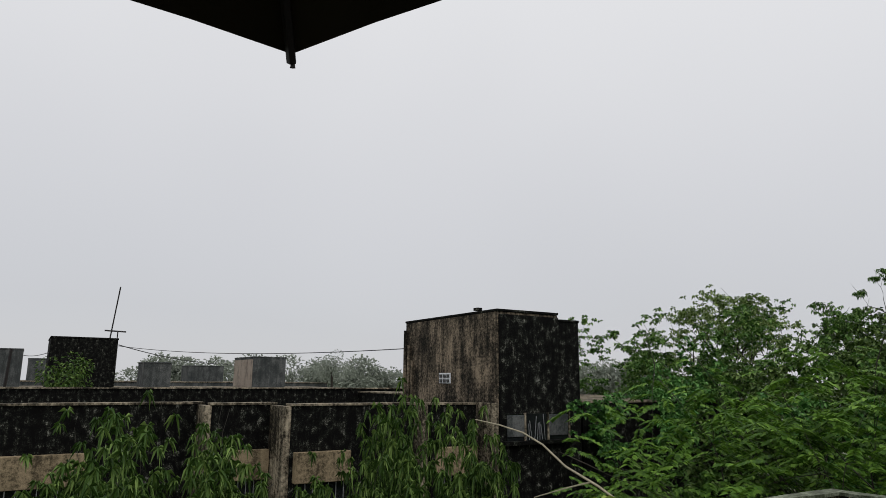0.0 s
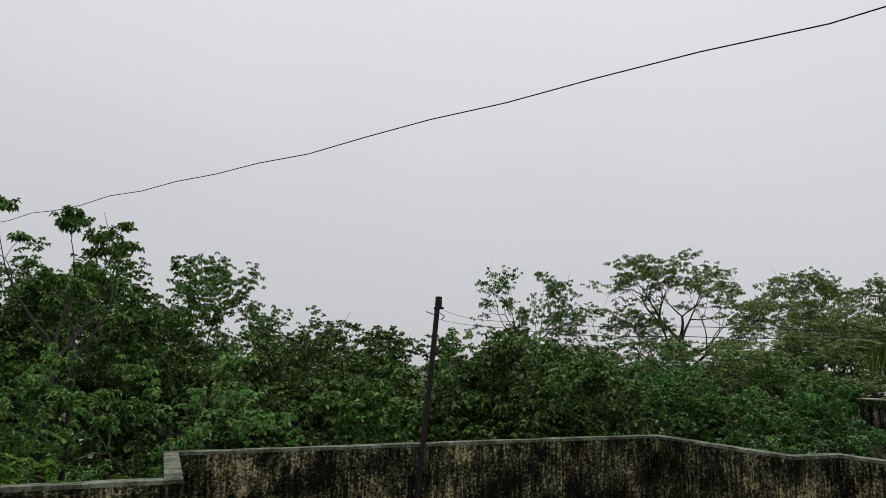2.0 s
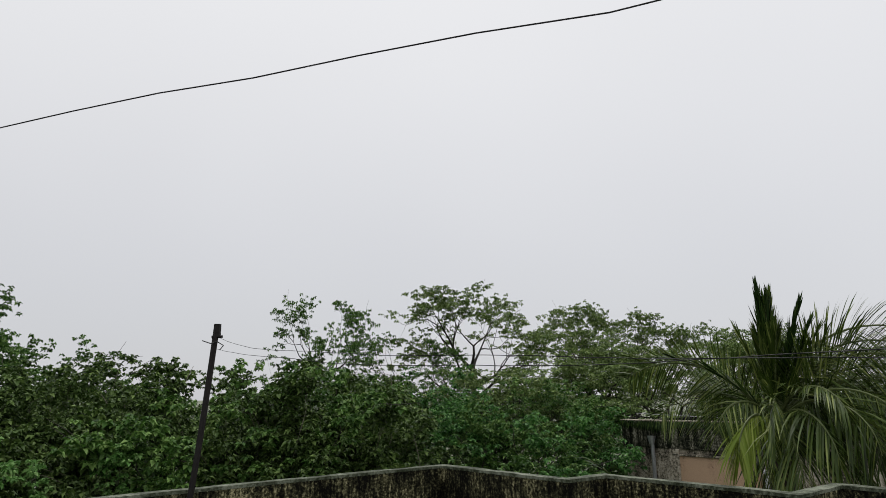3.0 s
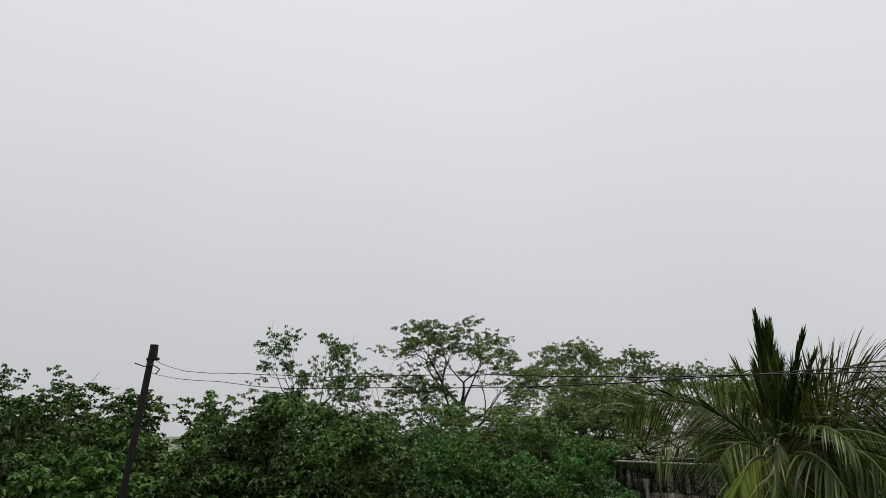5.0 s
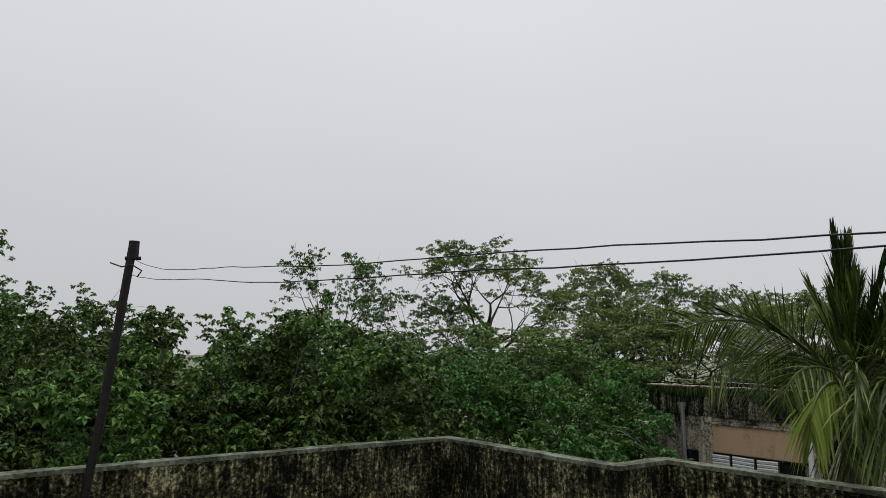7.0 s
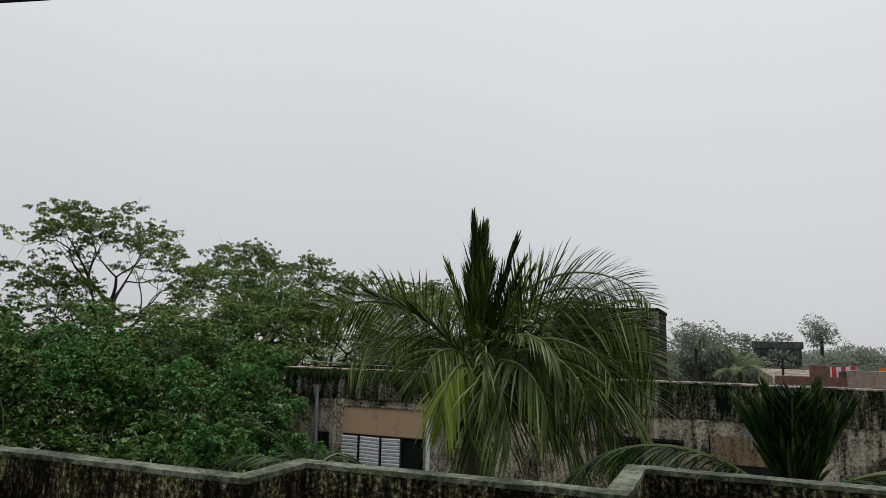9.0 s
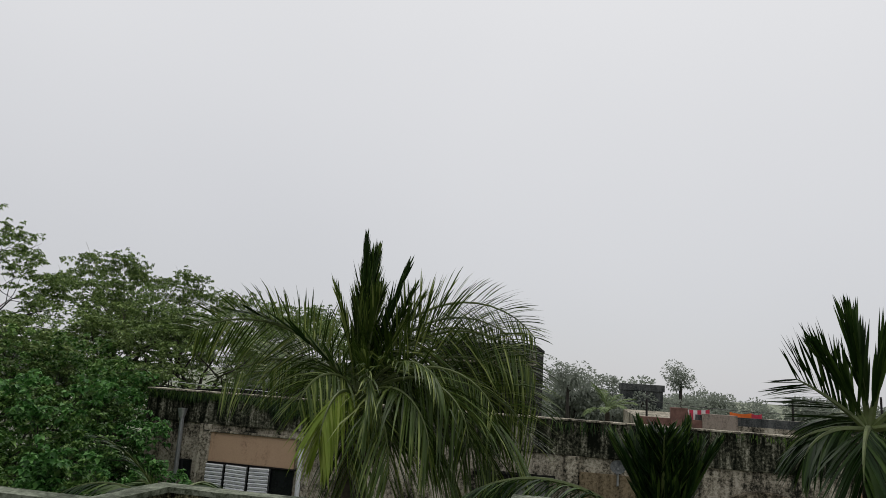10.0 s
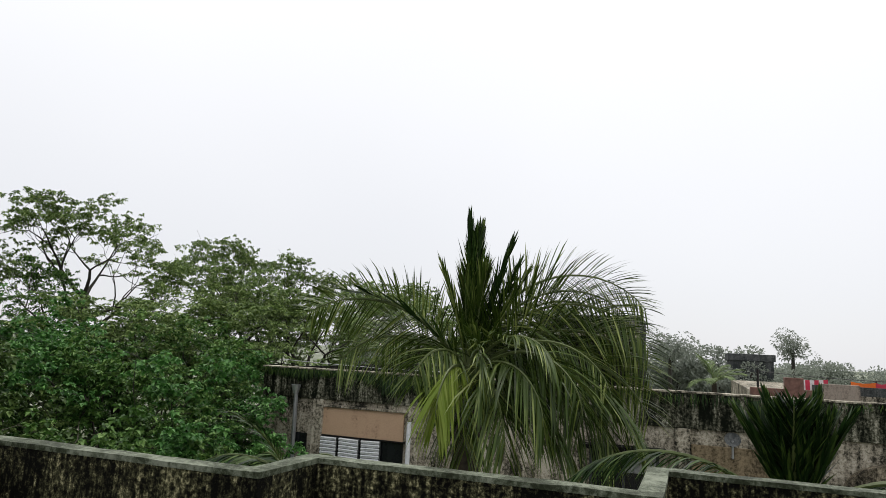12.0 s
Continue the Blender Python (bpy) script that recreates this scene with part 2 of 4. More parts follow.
def wpart(name, bm, mat, parent, label="", smooth=False):
    return hold(part(name, bm, mat, None, label, smooth), parent)


def tube(points, radii, sides=6, cap=True):
    """Vertices and faces of a round rod along points."""
    pts = [Vector(p) for p in points]
    if not isinstance(radii, (list, tuple)):
        radii = [radii] * len(pts)
    v, f = [], []
    for i, p in enumerate(pts):
        d = (pts[min(i + 1, len(pts) - 1)] - pts[max(i - 1, 0)]).normalized()
        a = d.cross(Vector((0.31, 0.17, 0.93) if abs(d.z) < 0.9 else (1, 0.1, 0))).normalized()
        b = d.cross(a)
        for k in range(sides):
            w = 2 * math.pi * k / sides
            v.append(tuple(p + radii[i] * (math.cos(w) * a + math.sin(w) * b)))
    for i in range(len(pts) - 1):
        for k in range(sides):
            q = i * sides
            f.append((q + k, q + (k + 1) % sides, q + sides + (k + 1) % sides, q + sides + k))
    if cap:
        f.append(tuple(range(sides))[::-1])
        f.append(tuple(range(len(v) - sides, len(v))))
    return v, f


def joined(*meshes):
    v, f = [], []
    for mv, mf in meshes:
        o = len(v)
        v += mv
        f += [tuple(i + o for i in q) for q in mf]
    return v, f


def sag(a, b, drop, n=24, wob=0.0, seed=0):
    r = random.Random(seed)
    a, b = Vector(a), Vector(b)
    out = []
    for i in range(n + 1):
        s = i / n
        p = a.lerp(b, s)
        p.z -= 4 * drop * s * (1 - s)
        if 0 < i < n:
            p += Vector((0, 0, r.uniform(-wob, wob)))
        out.append(p)
    return out


# ---- the roof that the camera walks on ----
ROOF, TOP, THICK = 9.45, 10.4, 0.085
OUTLINE = [(-4.35, 2.62), (-1.56, 2.62), (-1.56, 3.754), (2.445, 3.754), (2.445, 2.268), (2.88, 2.268), (2.88, 0.82), (3.506, 0.82),
           (3.506, -0.565), (2.88, -0.565), (2.88, -2.05), (2.445, -2.05), (2.445, -3.5), (-4.35, -3.5)]


def offset_loop(loop, d):
    out = []
    for i, p in enumerate(loop):
        a, b = loop[i - 1], loop[(i + 1) % len(loop)]
        n1 = Vector((-(p[1] - a[1]), p[0] - a[0])).normalized()
        n2 = Vector((-(b[1] - p[1]), b[0] - p[0])).normalized()
        out.append((p[0] + d * (n1.x + n2.x), p[1] + d * (n1.y + n2.y)))
    return out


def strip(inner, outer, i, z0, z1, bevel):
    """One wall length between two plan loops, with mitred ends."""
    j = (i + 1) % len(inner)
    bm = bmesh.new()
    q = [inner[i], inner[j], outer[j], outer[i]]
    lo = [bm.verts.new((x, y, z0)) for x, y in q]
    hi = [bm.verts.new((x, y, z1)) for x, y in q]
    bm.faces.new(hi)
    bm.faces.new(lo[::-1])
    for k in range(4):
        bm.faces.new((lo[k], lo[(k + 1) % 4], hi[(k + 1) % 4], hi[k]))
    bmesh.ops.recalc_face_normals(bm, faces=bm.faces)
    length = (Vector(inner[j]) - Vector(inner[i])).length
    cuts = max(1, int(length / 0.12))
    es = [e for e in bm.edges if abs(e.verts[0].co.z - e.verts[1].co.z) < 1e-4 and e.calc_length() > 0.3]
    bmesh.ops.subdivide_edges(bm, edges=es, cuts=cuts, use_grid_fill=True)
    for v in bm.verts:
        if v.co.z > z1 - 1e-3:
            v.co.z += 0.005 * noise.noise(v.co * 3.1) + 0.004 * noise.noise(v.co * 13)
        k = 0.008 * noise.noise(v.co * 2.3)
        v.co.x += k
        v.co.y += k
    return bm


outer = offset_loop(OUTLINE, THICK)
lip_in, lip_out = offset_loop(OUTLINE, -0.004), offset_loop(OUTLINE, THICK + 0.006)
for i in range(len(OUTLINE)):
    w = part("parapet_wall", strip(OUTLINE, outer, i, ROOF, TOP - 0.022, 0), M_PARAPET)
    tagged(w, "rain-streaked parapet wall black with algae", "parapet", "parapet of the roof", "structure")
    part("coping", strip(lip_in, lip_out, i, TOP - 0.022, TOP, 0), M_COPING, w, "wet grey-green cement coping")


def plan_slab(name, loop, z0, z1, mat):
    bm = bmesh.new()
    lo = [bm.verts.new((x, y, z0)) for x, y in loop]
    hi = [bm.verts.new((x, y, z1)) for x, y in loop]
    bm.faces.new(hi)
    bm.faces.new(lo)
    for k in range(len(loop)):
        bm.faces.new((lo[k - 1], lo[k], hi[k], hi[k - 1]))
    bmesh.ops.recalc_face_normals(bm, faces=bm.faces)
    return part(name, bm, mat)


tagged(plan_slab("floor", OUTLINE, ROOF - 0.15, ROOF, M_ROOF), "wet cement floor of the flat roof", "floor", kind="structure")
tagged(plan_slab("wall_below", outer, 0.0, ROOF - 0.15, M_EAST), "stained plaster walls below the roof", "wall", kind="structure")

# ---- ground ----
bm = bmesh.new()
bmesh.ops.create_grid(bm, x_segments=60, y_segments=60, size=2500)
for v in bm.verts:
    r = math.hypot(v.co.x, v.co.y)
    if r > 300:
        v.co.z = -0.5 + 1.2 * noise.noise(v.co * 0.004)
tagged(part("ground", bm, M_GROUND), "wet ground with puddles and thin grass", "ground", kind="structure")


# ---- poles and wires on the roof ----
def iron_pole(base, top, radius, seed):
    e = empty("iron_pole", *base)
    pts = [Vector(base).lerp(Vector(top), s) + Vector((0.004 * math.sin(9 * s + seed), 0, 0)) for s in (0, 0.2, 0.4, 0.6, 0.8, 1.0)]
    wpart("shaft", tube(pts, radius, 8), M_IRON, e)
    t = Vector(top)
    wpart("end_cap", tube([t - Vector((0, 0, 0.09)), t + Vector((0, 0, 0.005))], radius * 1.25, 8), M_IRON, e)
    b = Vector(base)
    wpart("foot", tube([b, b + Vector((0, 0, 0.05))], [radius * 2.6, radius * 1.9], 8), M_ROOF, e, "cement footing")
    return e


tall_pole = iron_pole((-3.12, 2.56, ROOF), (-2.885, 2.56, 12.34), 0.0155, 1)
tagged(tall_pole, "thin dark iron pole leaning beside the parapet", "pole")
wire_pole = iron_pole((0.10, 3.69, ROOF), (0.31, 3.69, 11.54), 0.022, 2)
tagged(wire_pole, "short rusted iron pole carrying two cables", "pole")
wpart("insulator", tube([(0.27, 3.69, 11.45), (0.345, 3.67, 11.455)], 0.010, 6), M_IRON, wire_pole)
wpart("tie_wire", tube([(0.20, 3.68, 11.42), (0.25, 3.65, 11.40), (0.30, 3.655, 11.415), (0.35, 3.66, 11.39), (0.34, 3.7, 11.36)], 0.004, 5), M_RUBBER, wire_pole)


def crumpled(center, size, seed):
    bm = bmesh.new()
    bmesh.ops.create_icosphere(bm, subdivisions=3, radius=1)
    for v in bm.verts:
        k = 1 + 0.55 * noise.noise(v.co * 1.7 + Vector((seed, 0, 0))) + 0.3 * noise.noise(v.co * 4.3)
        v.co = Vector((v.co.x * size[0] * k - 0.25 * v.co.z * size[2] * -1.1, v.co.y * size[1] * k, v.co.z * size[2] * k)) + Vector(center)
    return bm


bag = part("plastic_bag", crumpled((-2.94, 2.53, 12.17), (0.036, 0.03, 0.07), 3), M_PLASTIC)
tagged(bag, "crumpled grey plastic bag tied round the pole head", "bag")
lid = part("knot", crumpled((-2.885, 2.535, 12.245), (0.035, 0.03, 0.04), 8), M_RUBBER, bag, "black tape knot")
stone = part("stone", crumpled((-3.16, 2.64, TOP + 0.012), (0.028, 0.024, 0.018), 5), M_STRIP)
tagged(stone, "small grey stone lying on the coping", "stone")

P = Vector((0.31, 3.69, 11.47))


def slack(start, across, fall, straighten, seed):
    """A slack cable from the pole southwards: it swings sideways, and falls fast near the pole and slower further on."""
    r = random.Random(seed)
    pts = []
    for i in range(61):
        u = 0.75 * i / 60
        x = start.x + sum(c * u ** (k + 1) for k, c in enumerate(across))
        z = start.z - fall(u) + 0.004 * math.sin(31 * u + seed) + r.uniform(-0.0015, 0.0015)
        pts.append(Vector((x, start.y - 6.69 * u, z)))
    step = pts[-1] - pts[-2]
    pts += [pts[-1] + Vector((step.x * straighten, step.y, 0.002)) * k for k in range(4, 36, 4)]
    return pts


c1 = part("cable", tube(slack(P + Vector((0, 0, -0.02)), (-0.547, 2.204, -0.248, -1.749), lambda u: 0.13 * (1 - math.exp(-9 * u)) + 0.35 * u, 0.4, 1), 0.0015, 6), M_RUBBER)
c2 = part("cable", tube(slack(P + Vector((0, 0, -0.11)), (-0.441, 0.542, 1.044, 1.033), lambda u: 0.238 * math.sin(math.pi * u / 1.05), 0.3, 2), 0.0015, 6), M_RUBBER)
for c in (c1, c2):
    tagged(c, "sagging black cable strung from the iron pole", "cable", "cables over the roof")
WA, WB = Vector((-2.912, 2.577, 11.572)), Vector((0.80, -3.38, 11.63))
w1 = part("wire", tube(sag(WA, WB, 0.105, 40, 0.007, 3), 0.0012, 5), M_RUBBER)
tagged(w1, "thin dark overhead wire crossing the sky", "wire")


# ---- neighbouring building with the stair tower ----
nb = empty("apartment_block", -16.0, 2.0, 0.0)
tagged(nb, "low concrete apartment block black with algae", "building")
NZ = 10.62
BAYS = [(-13.0, 4.75, 5.82), (-13.32, 2.24, 4.75), (-14.13, 1.1, 2.24), (-14.74, -2.2, 1.1), (-15.3, -6.5, -2.2), (-15.9, -12.0, -6.5)]
for x, y0, y1 in BAYS:
    wpart("wall", cube(x - 0.24, x, y0, y1, 0, NZ - 0.03), M_BLACKWALL, nb)
    wpart("coping", cube(x - 0.26, x + 0.03, y0 - 0.02, y1, NZ - 0.03, NZ + 0.01, bevel=0.008), M_STRIP, nb, "pale cement coping")
for (x, y0, y1), (xn, _, _) in zip(BAYS, BAYS[1:]):
    wpart("pilaster", cube(xn - 0.1, x, y0 - 0.12, y0, 0, NZ - 0.035, bevel=0.01), M_STRIP, nb, "pale streaked return wall")
wpart("roof_slab", cube(-24, -16.1, -12, 5.8, 9.4, 9.65), M_ROOF, nb)
wpart("rear_wall", cube(-24.2, -24, -12, 14, 0, NZ + 0.1), M_BLACKWALL, nb)
wpart("rear_coping", cube(-24.25, -23.95, -12, 14, NZ + 0.1, NZ + 0.14), M_STRIP, nb)
wpart("side_wall", cube(-24, -12.75, 8.35, 14, 0, 10.6), M_BLACKWALL, nb)
wpart("side_coping", cube(-24, -12.72, 8.32, 14, 10.6, 10.64), M_STRIP, nb)
# stair tower
wpart("tower", cube(-16.25, -12.55, 6.0, 7.55, 0, 12.38, bevel=0.02), M_TOWER, nb, "rain-streaked brown plaster stair tower")
wpart("tower_side", cube(-16.25, -12.53, 7.55, 8.1, 0, 12.25, bevel=0.02), M_BLACKWALL, nb)
wpart("tower_face", cube(-12.552, -12.53, 6.04, 7.55, 0, 12.33), M_BLACKWALL, nb, "black algae-covered tower face")
wpart("tower_roof", cube(-16.27, -12.52, 5.985, 7.55, 12.38, 12.43, bevel=0.015), M_BLACKWALL, nb)
wpart("tower_roof_step", cube(-16.27, -12.51, 7.56, 8.11, 12.25, 12.30, bevel=0.015), M_BLACKWALL, nb)
wpart("roof_knob", cube(-13.3, -13.15, 5.96, 6.08, 12.44, 12.5, bevel=0.01), M_BLACKWALL, nb)
wpart("tower_foot", cube(-13.0, -12.5, 5.86, 6.0, 0, 10.63, bevel=0.012), M_STRIP, nb, "pale plaster corner pier")
for k, (px, r) in enumerate(((-16.15, 0.045), (-15.98, 0.04), (-15.82, 0.03))):
    wpart("drain_pipe", tube([(px, 5.94, 9.6), (px, 5.94, 12.2 - 0.35 * k)], r, 8), M_TOWER, nb)
wpart("vent_block", cube(-14.65, -14.2, 5.97, 6.0, 10.98, 11.2, bevel=0.01), M_WHITE, nb, "pale ventilator block")
for yy in (6.0,):
    for i in range(3):
        for j in range(2):
            # Each hole is a dark block, its inner shade put into the colour.
            wpart("vent_hole", cube(-14.61 + 0.145 * i, -14.51 + 0.145 * i, 5.955, 5.972, 11.0 + 0.1 * j, 11.07 + 0.1 * j), M_DARKOPENING, nb)
# opening with broken bars in the tower's side, its shade a dark slab
win = wpart("window", cube(-12.53, -12.515, 6.2, 7.75, 9.92, 10.42), M_DARKOPENING, nb, "dark stair window with broken bars")
wpart("sill", cube(-12.54, -12.44, 6.1, 7.85, 9.84, 9.92, bevel=0.01), M_BLACKWALL, nb)
for a, b in ((6.2, 6.62), (7.2, 7.72)):
    wpart("window_panel", cube(-12.53, -12.50, a, b, 10.0, 10.4, bevel=0.004), M_FAR, nb)
rb = random.Random(4)
for i in range(8):
    y = 6.66 + 0.065 * i
    wpart("window_bar", tube([(-12.5, y, 9.93), (-12.5, y + rb.uniform(-0.06, 0.06), 10.2 + rb.uniform(0, 0.22))], 0.008, 5), M_STEEL, nb)
for y in (6.63, 7.2, 7.75):
    wpart("window_post", cube(-12.53, -12.49, y - 0.02, y + 0.02, 9.92, 10.44), M_STRIP, nb)


def shaded_window(x, y0, y1, ztop, zlow):
    """A projecting beige window head over a dark barred window."""
    wpart("window_head", cube(x, x + 0.16, y0, y1, zlow, ztop, bevel=0.012), M_BEIGE, nb, "dirty beige window head")
    w = wpart("window", cube(x - 0.05, x + 0.012, y0 + 0.06, y1 - 0.06, zlow - 1.35, zlow - 0.02), M_DARKOPENING, nb, "dark barred window")
    n = max(3, int((y1 - y0) / 0.16))
    for i in range(n + 1):
        y = y0 + 0.08 + (y1 - y0 - 0.16) * i / n
        wpart("window_bar", tube([(x + 0.05, y, zlow - 1.32), (x + 0.05, y, zlow - 0.02)], 0.009, 5), M_STEEL, nb)
    for z in (zlow - 0.45, zlow - 0.9):
        wpart("cross_bar", cube(x + 0.04, x + 0.06, y0 + 0.06, y1 - 0.06, z, z + 0.025), M_STEEL, nb)
    wpart("window_sill", cube(x, x + 0.1, y0, y1, zlow - 1.43, zlow - 1.36, bevel=0.01), M_STRIP, nb)


HEADS = [(-13.0, 4.85, 5.75), (-13.32, 2.3, 3.3), (-14.13, 1.4, 2.1), (-14.74, -2.15, -0.7), (-15.3, -6.0, -4.6)]
for x, y0, y1 in HEADS:
    shaded_window(x, y0, y1, 9.83, 9.33)
for x, y in ((-13.0, 4.82), (-13.32, 3.7), (-14.74, 0.4), (-14.74, -0.55)):
    wpart("rain_pipe", tube([(x + 0.06, y, 3.0), (x + 0.06, y, 10.35)], 0.05, 8), M_BLACKWALL, nb)


# ---- far stair towers on further roofs ----
def far_tower(x, y0, y1, z1, deep, mat, tan=False):
    e = empty("stair_tower", x, (y0 + y1) / 2, 0)
    wpart("wall", cube(x - deep, x, y0, y1, 0, z1, bevel=0.03), mat, e)
    wpart("roof", cube(x - deep - 0.02, x + 0.02, y0 - 0.02, y1 + 0.02, z1, z1 + 0.08, bevel=0.02), mat, e)
    if tan:
        wpart("side_face", cube(x - deep + 0.06, x - 0.06, y0 - 0.03, y0, 8, z1 - 0.1), M_FARTAN, e, "tan streaked side face")
    tagged(e, "grey rain-hazed stair tower on a far roof", "tower", "far stair towers")
    return e


dark_tower = far_tower(-36, -0.9, 1.77, 12.72, 3.4, M_BLACKWALL)
tagged(dark_tower, "dark wet stair tower with a thin mast")
far_tower(-45, -5.2, -1.9, 12.45, 3.0, M_FAR)
far_tower(-45, 4.2, 5.71, 11.88, 2.6, M_FAR)
far_tower(-45, 10.55, 12.68, 12.35, 4.5, M_FAR, True)
far_tower(-60, 9.6, 12.4, 11.98, 3.0, M_FAR)
far_tower(-60, -1.6, 0.2, 12.3, 3.0, M_FAR)
mast = empty("aerial_mast", -36.4, 1.6, 12.8)
wpart("rod", tube([(-36.4, 1.45, 12.8), (-36.4, 1.68, 15.2)], 0.03, 6), M_IRON, mast)
wpart("cross_arm", tube([(-36.4, 1.2, 13.15), (-36.4, 2.1, 13.12)], 0.035, 6), M_IRON, mast)
wpart("stay", tube([(-36.4, 1.75, 12.8), (-36.4, 1.75, 13.15)], 0.025, 6), M_IRON, mast)
tagged(mast, "thin metal aerial mast on the dark tower", "aerial")
fw = part("wire", tube(sag((-36, 1.78, 12.45), (-16.2, 6.8, 11.85), 0.25, 20), 0.012, 5), M_RUBBER)
tagged(fw, "thin wire strung between two stair towers", "wire")
fw3 = part("wire", tube(sag((-36.5, -0.9, 12.1), (-45.5, -1.95, 12.2), 0.1, 10), 0.016, 5), M_RUBBER)
tagged(fw3, "thin wire strung between far stair towers", "wire")
fp = part("far_pole", tube([(-30, -2.3, 9.8), (-30, -2.2, 12.0)], 0.05, 6), M_IRON)
tagged(fp, "dark iron pole on a far roof", "pole")


def far_block(x0, x1, y0, y1, z):
    e = empty("flat_roofed_block", (x0 + x1) / 2, (y0 + y1) / 2, 0)
    wpart("wall", cube(x0, x1, y0, y1, 0, z), M_FAR, e)
    wpart("coping", cube(x0 - 0.05, x1 + 0.05, y0 - 0.05, y1 + 0.05, z, z + 0.06), M_STRIP, e, "pale coping")
    tagged(e, "flat-roofed grey block in the rain haze", "building", "far blocks")


far_block(-34, -28, -14, 12, 10.45)
far_block(-50, -37, -14, 16, 10.45)
far_block(-70, -56, -16, 20, 10.7)


# ---- east building ----
eb = empty("apartment_block", 18.0, 0.0, 0.0)
tagged(eb, "long flat-roofed apartment block with streaked plaster", "building")
EX, EZ = 14.0, 10.28
wpart("wall", cube(EX, EX + 10, -14, 10.2, 0, EZ - 0.65), M_EAST, eb)
wpart("parapet", cube(EX - 0.06, EX + 0.16, -14.05, 10.25, EZ - 0.65, EZ, bevel=0.015), M_EASTPAR, eb, "black mossy parapet")
wpart("parapet_side", cube(EX + 0.16, EX + 10, 10.05, 10.25, EZ - 0.65, EZ), M_BLACKWALL, eb)
wpart("parapet_rear", cube(EX + 9.8, EX + 10, -14, 10.05, EZ - 0.65, EZ - 0.4), M_FAR, eb)
wpart("coping", cube(EX - 0.09, EX + 0.19, -14.08, 10.28, EZ, EZ + 0.035, bevel=0.01), M_EAST, eb, "mossy coping")
for y in (8.72, 6.35, 2.75, 0.9, -1.2, -3.7):
    wpart("pilaster", cube(EX - 0.1, EX, y - 0.13, y + 0.13, 0, EZ - 0.652, bevel=0.01), M_EAST, eb)


def louvre(y0, y1, z0, z1, lean=0.0):
    s = wpart("shutter_frame", cube(EX - 0.10, EX - 0.07, y0, y1, z0, z1), M_FAR, eb, "weathered white louvred shutter")
    n = int((z1 - z0) / 0.075)
    for i in range(n):
        z = z0 + (z1 - z0) * (i + 0.5) / n
        bm = bmesh.new()
        box(bm, -0.02, 0.02, -(y1 - y0) / 2 + 0.02, (y1 - y0) / 2 - 0.02, -0.026, 0.026)
        bmesh.ops.transform(bm, matrix=pose(EX - 0.115, (y0 + y1) / 2, z, lean, -28, 0), verts=bm.verts)
        k = part("slat", bm, M_WHITE)
        hold(k, eb)


wpart("window_panel", cube(EX - 0.05, EX, 6.6, 8.66, 8.86, 9.47, bevel=0.01), M_PEACH, eb, "peach painted panel over the window")
wpart("sunshade", cube(EX - 0.1, EX, 6.5, 8.75, 9.47, 9.52, bevel=0.012), M_EAST, eb)
# A dark slab gives the shaded inside of the open window.
wpart("window", cube(EX - 0.03, EX + 0.01, 6.6, 8.6, 7.6, 8.84), M_DARKOPENING, eb, "dark open window")
wpart("window_rail", cube(EX - 0.08, EX, 6.55, 8.68, 8.835, 8.86, bevel=0.004), M_IRON, eb)
louvre(8.17, 8.6, 7.75, 8.83)
louvre(7.62, 8.13, 7.7, 8.83, 2)
louvre(7.1, 7.58, 7.7, 8.83, -2)
wpart("pipe", tube([(EX - 0.12, 6.44, 6.0), (EX - 0.12, 6.44, 9.3)], 0.05, 8), M_WHITE, eb, "white rain pipe")
wpart("pipe", tube([(EX - 0.12, 9.25, 5.0), (EX - 0.12, 9.3, 9.8)], 0.05, 8), M_STEEL, eb, "grey rain pipe")
wpart("pipe_head", tube([(EX - 0.14, 9.3, 9.72), (EX - 0.14, 9.3, 9.92)], [0.06, 0.11], 10), M_STEEL, eb)
# Shade inside the vent, drawn as a dark slab.
wpart("vent_opening", cube(EX - 0.04, EX + 0.01, 9.0, 9.35, 8.45, 8.85), M_DARKOPENING, eb)
wpart("window", cube(EX - 0.03, EX + 0.01, 1.35, 2.6, 8.1, 9.15), M_DARKOPENING, eb, "dark recessed window")
wpart("window_frame", cube(EX - 0.06, EX - 0.03, 1.35, 1.95, 8.72, 9.1, bevel=0.005), M_STEEL, eb)
for y in (1.35, 1.97, 2.6):
    wpart("window_post", cube(EX - 0.08, EX - 0.03, y - 0.03, y + 0.03, 8.1, 9.15), M_FAR, eb)
wpart("sunshade", cube(EX - 0.4, EX, 1.2, 2.75, 9.15, 9.22, bevel=0.012), M_BLACKWALL, eb)
wpart("window_panel", cube(EX - 0.05, EX, -0.9, 0.75, 8.85, 9.35, bevel=0.01), M_BEIGE, eb)
wpart("window", cube(EX - 0.03, EX + 0.01, -0.9, 0.7, 7.6, 8.85), M_DARKOPENING, eb)
# arched porch with a small window
bm = bmesh.new()
arc = [(EX - 0.25, -2.55 + 0.85 * math.cos(a), 8.75 + 0.55 * math.sin(a)) for a in [math.pi * i / 14 for i in range(15)]]
base = [(EX - 0.25, -1.7, 6.0)] + arc + [(EX - 0.25, -3.4, 6.0)]
fv = [bm.verts.new(p) for p in base]
bv = [bm.verts.new((EX, p[1], p[2])) for p in base]
bm.faces.new(fv)
for i in range(len(base)):
    bm.faces.new((fv[i - 1], fv[i], bv[i], bv[i - 1]))
bmesh.ops.recalc_face_normals(bm, faces=bm.faces)
wpart("arched_porch", bm, M_STRIP, eb, "grey arched porch wall")
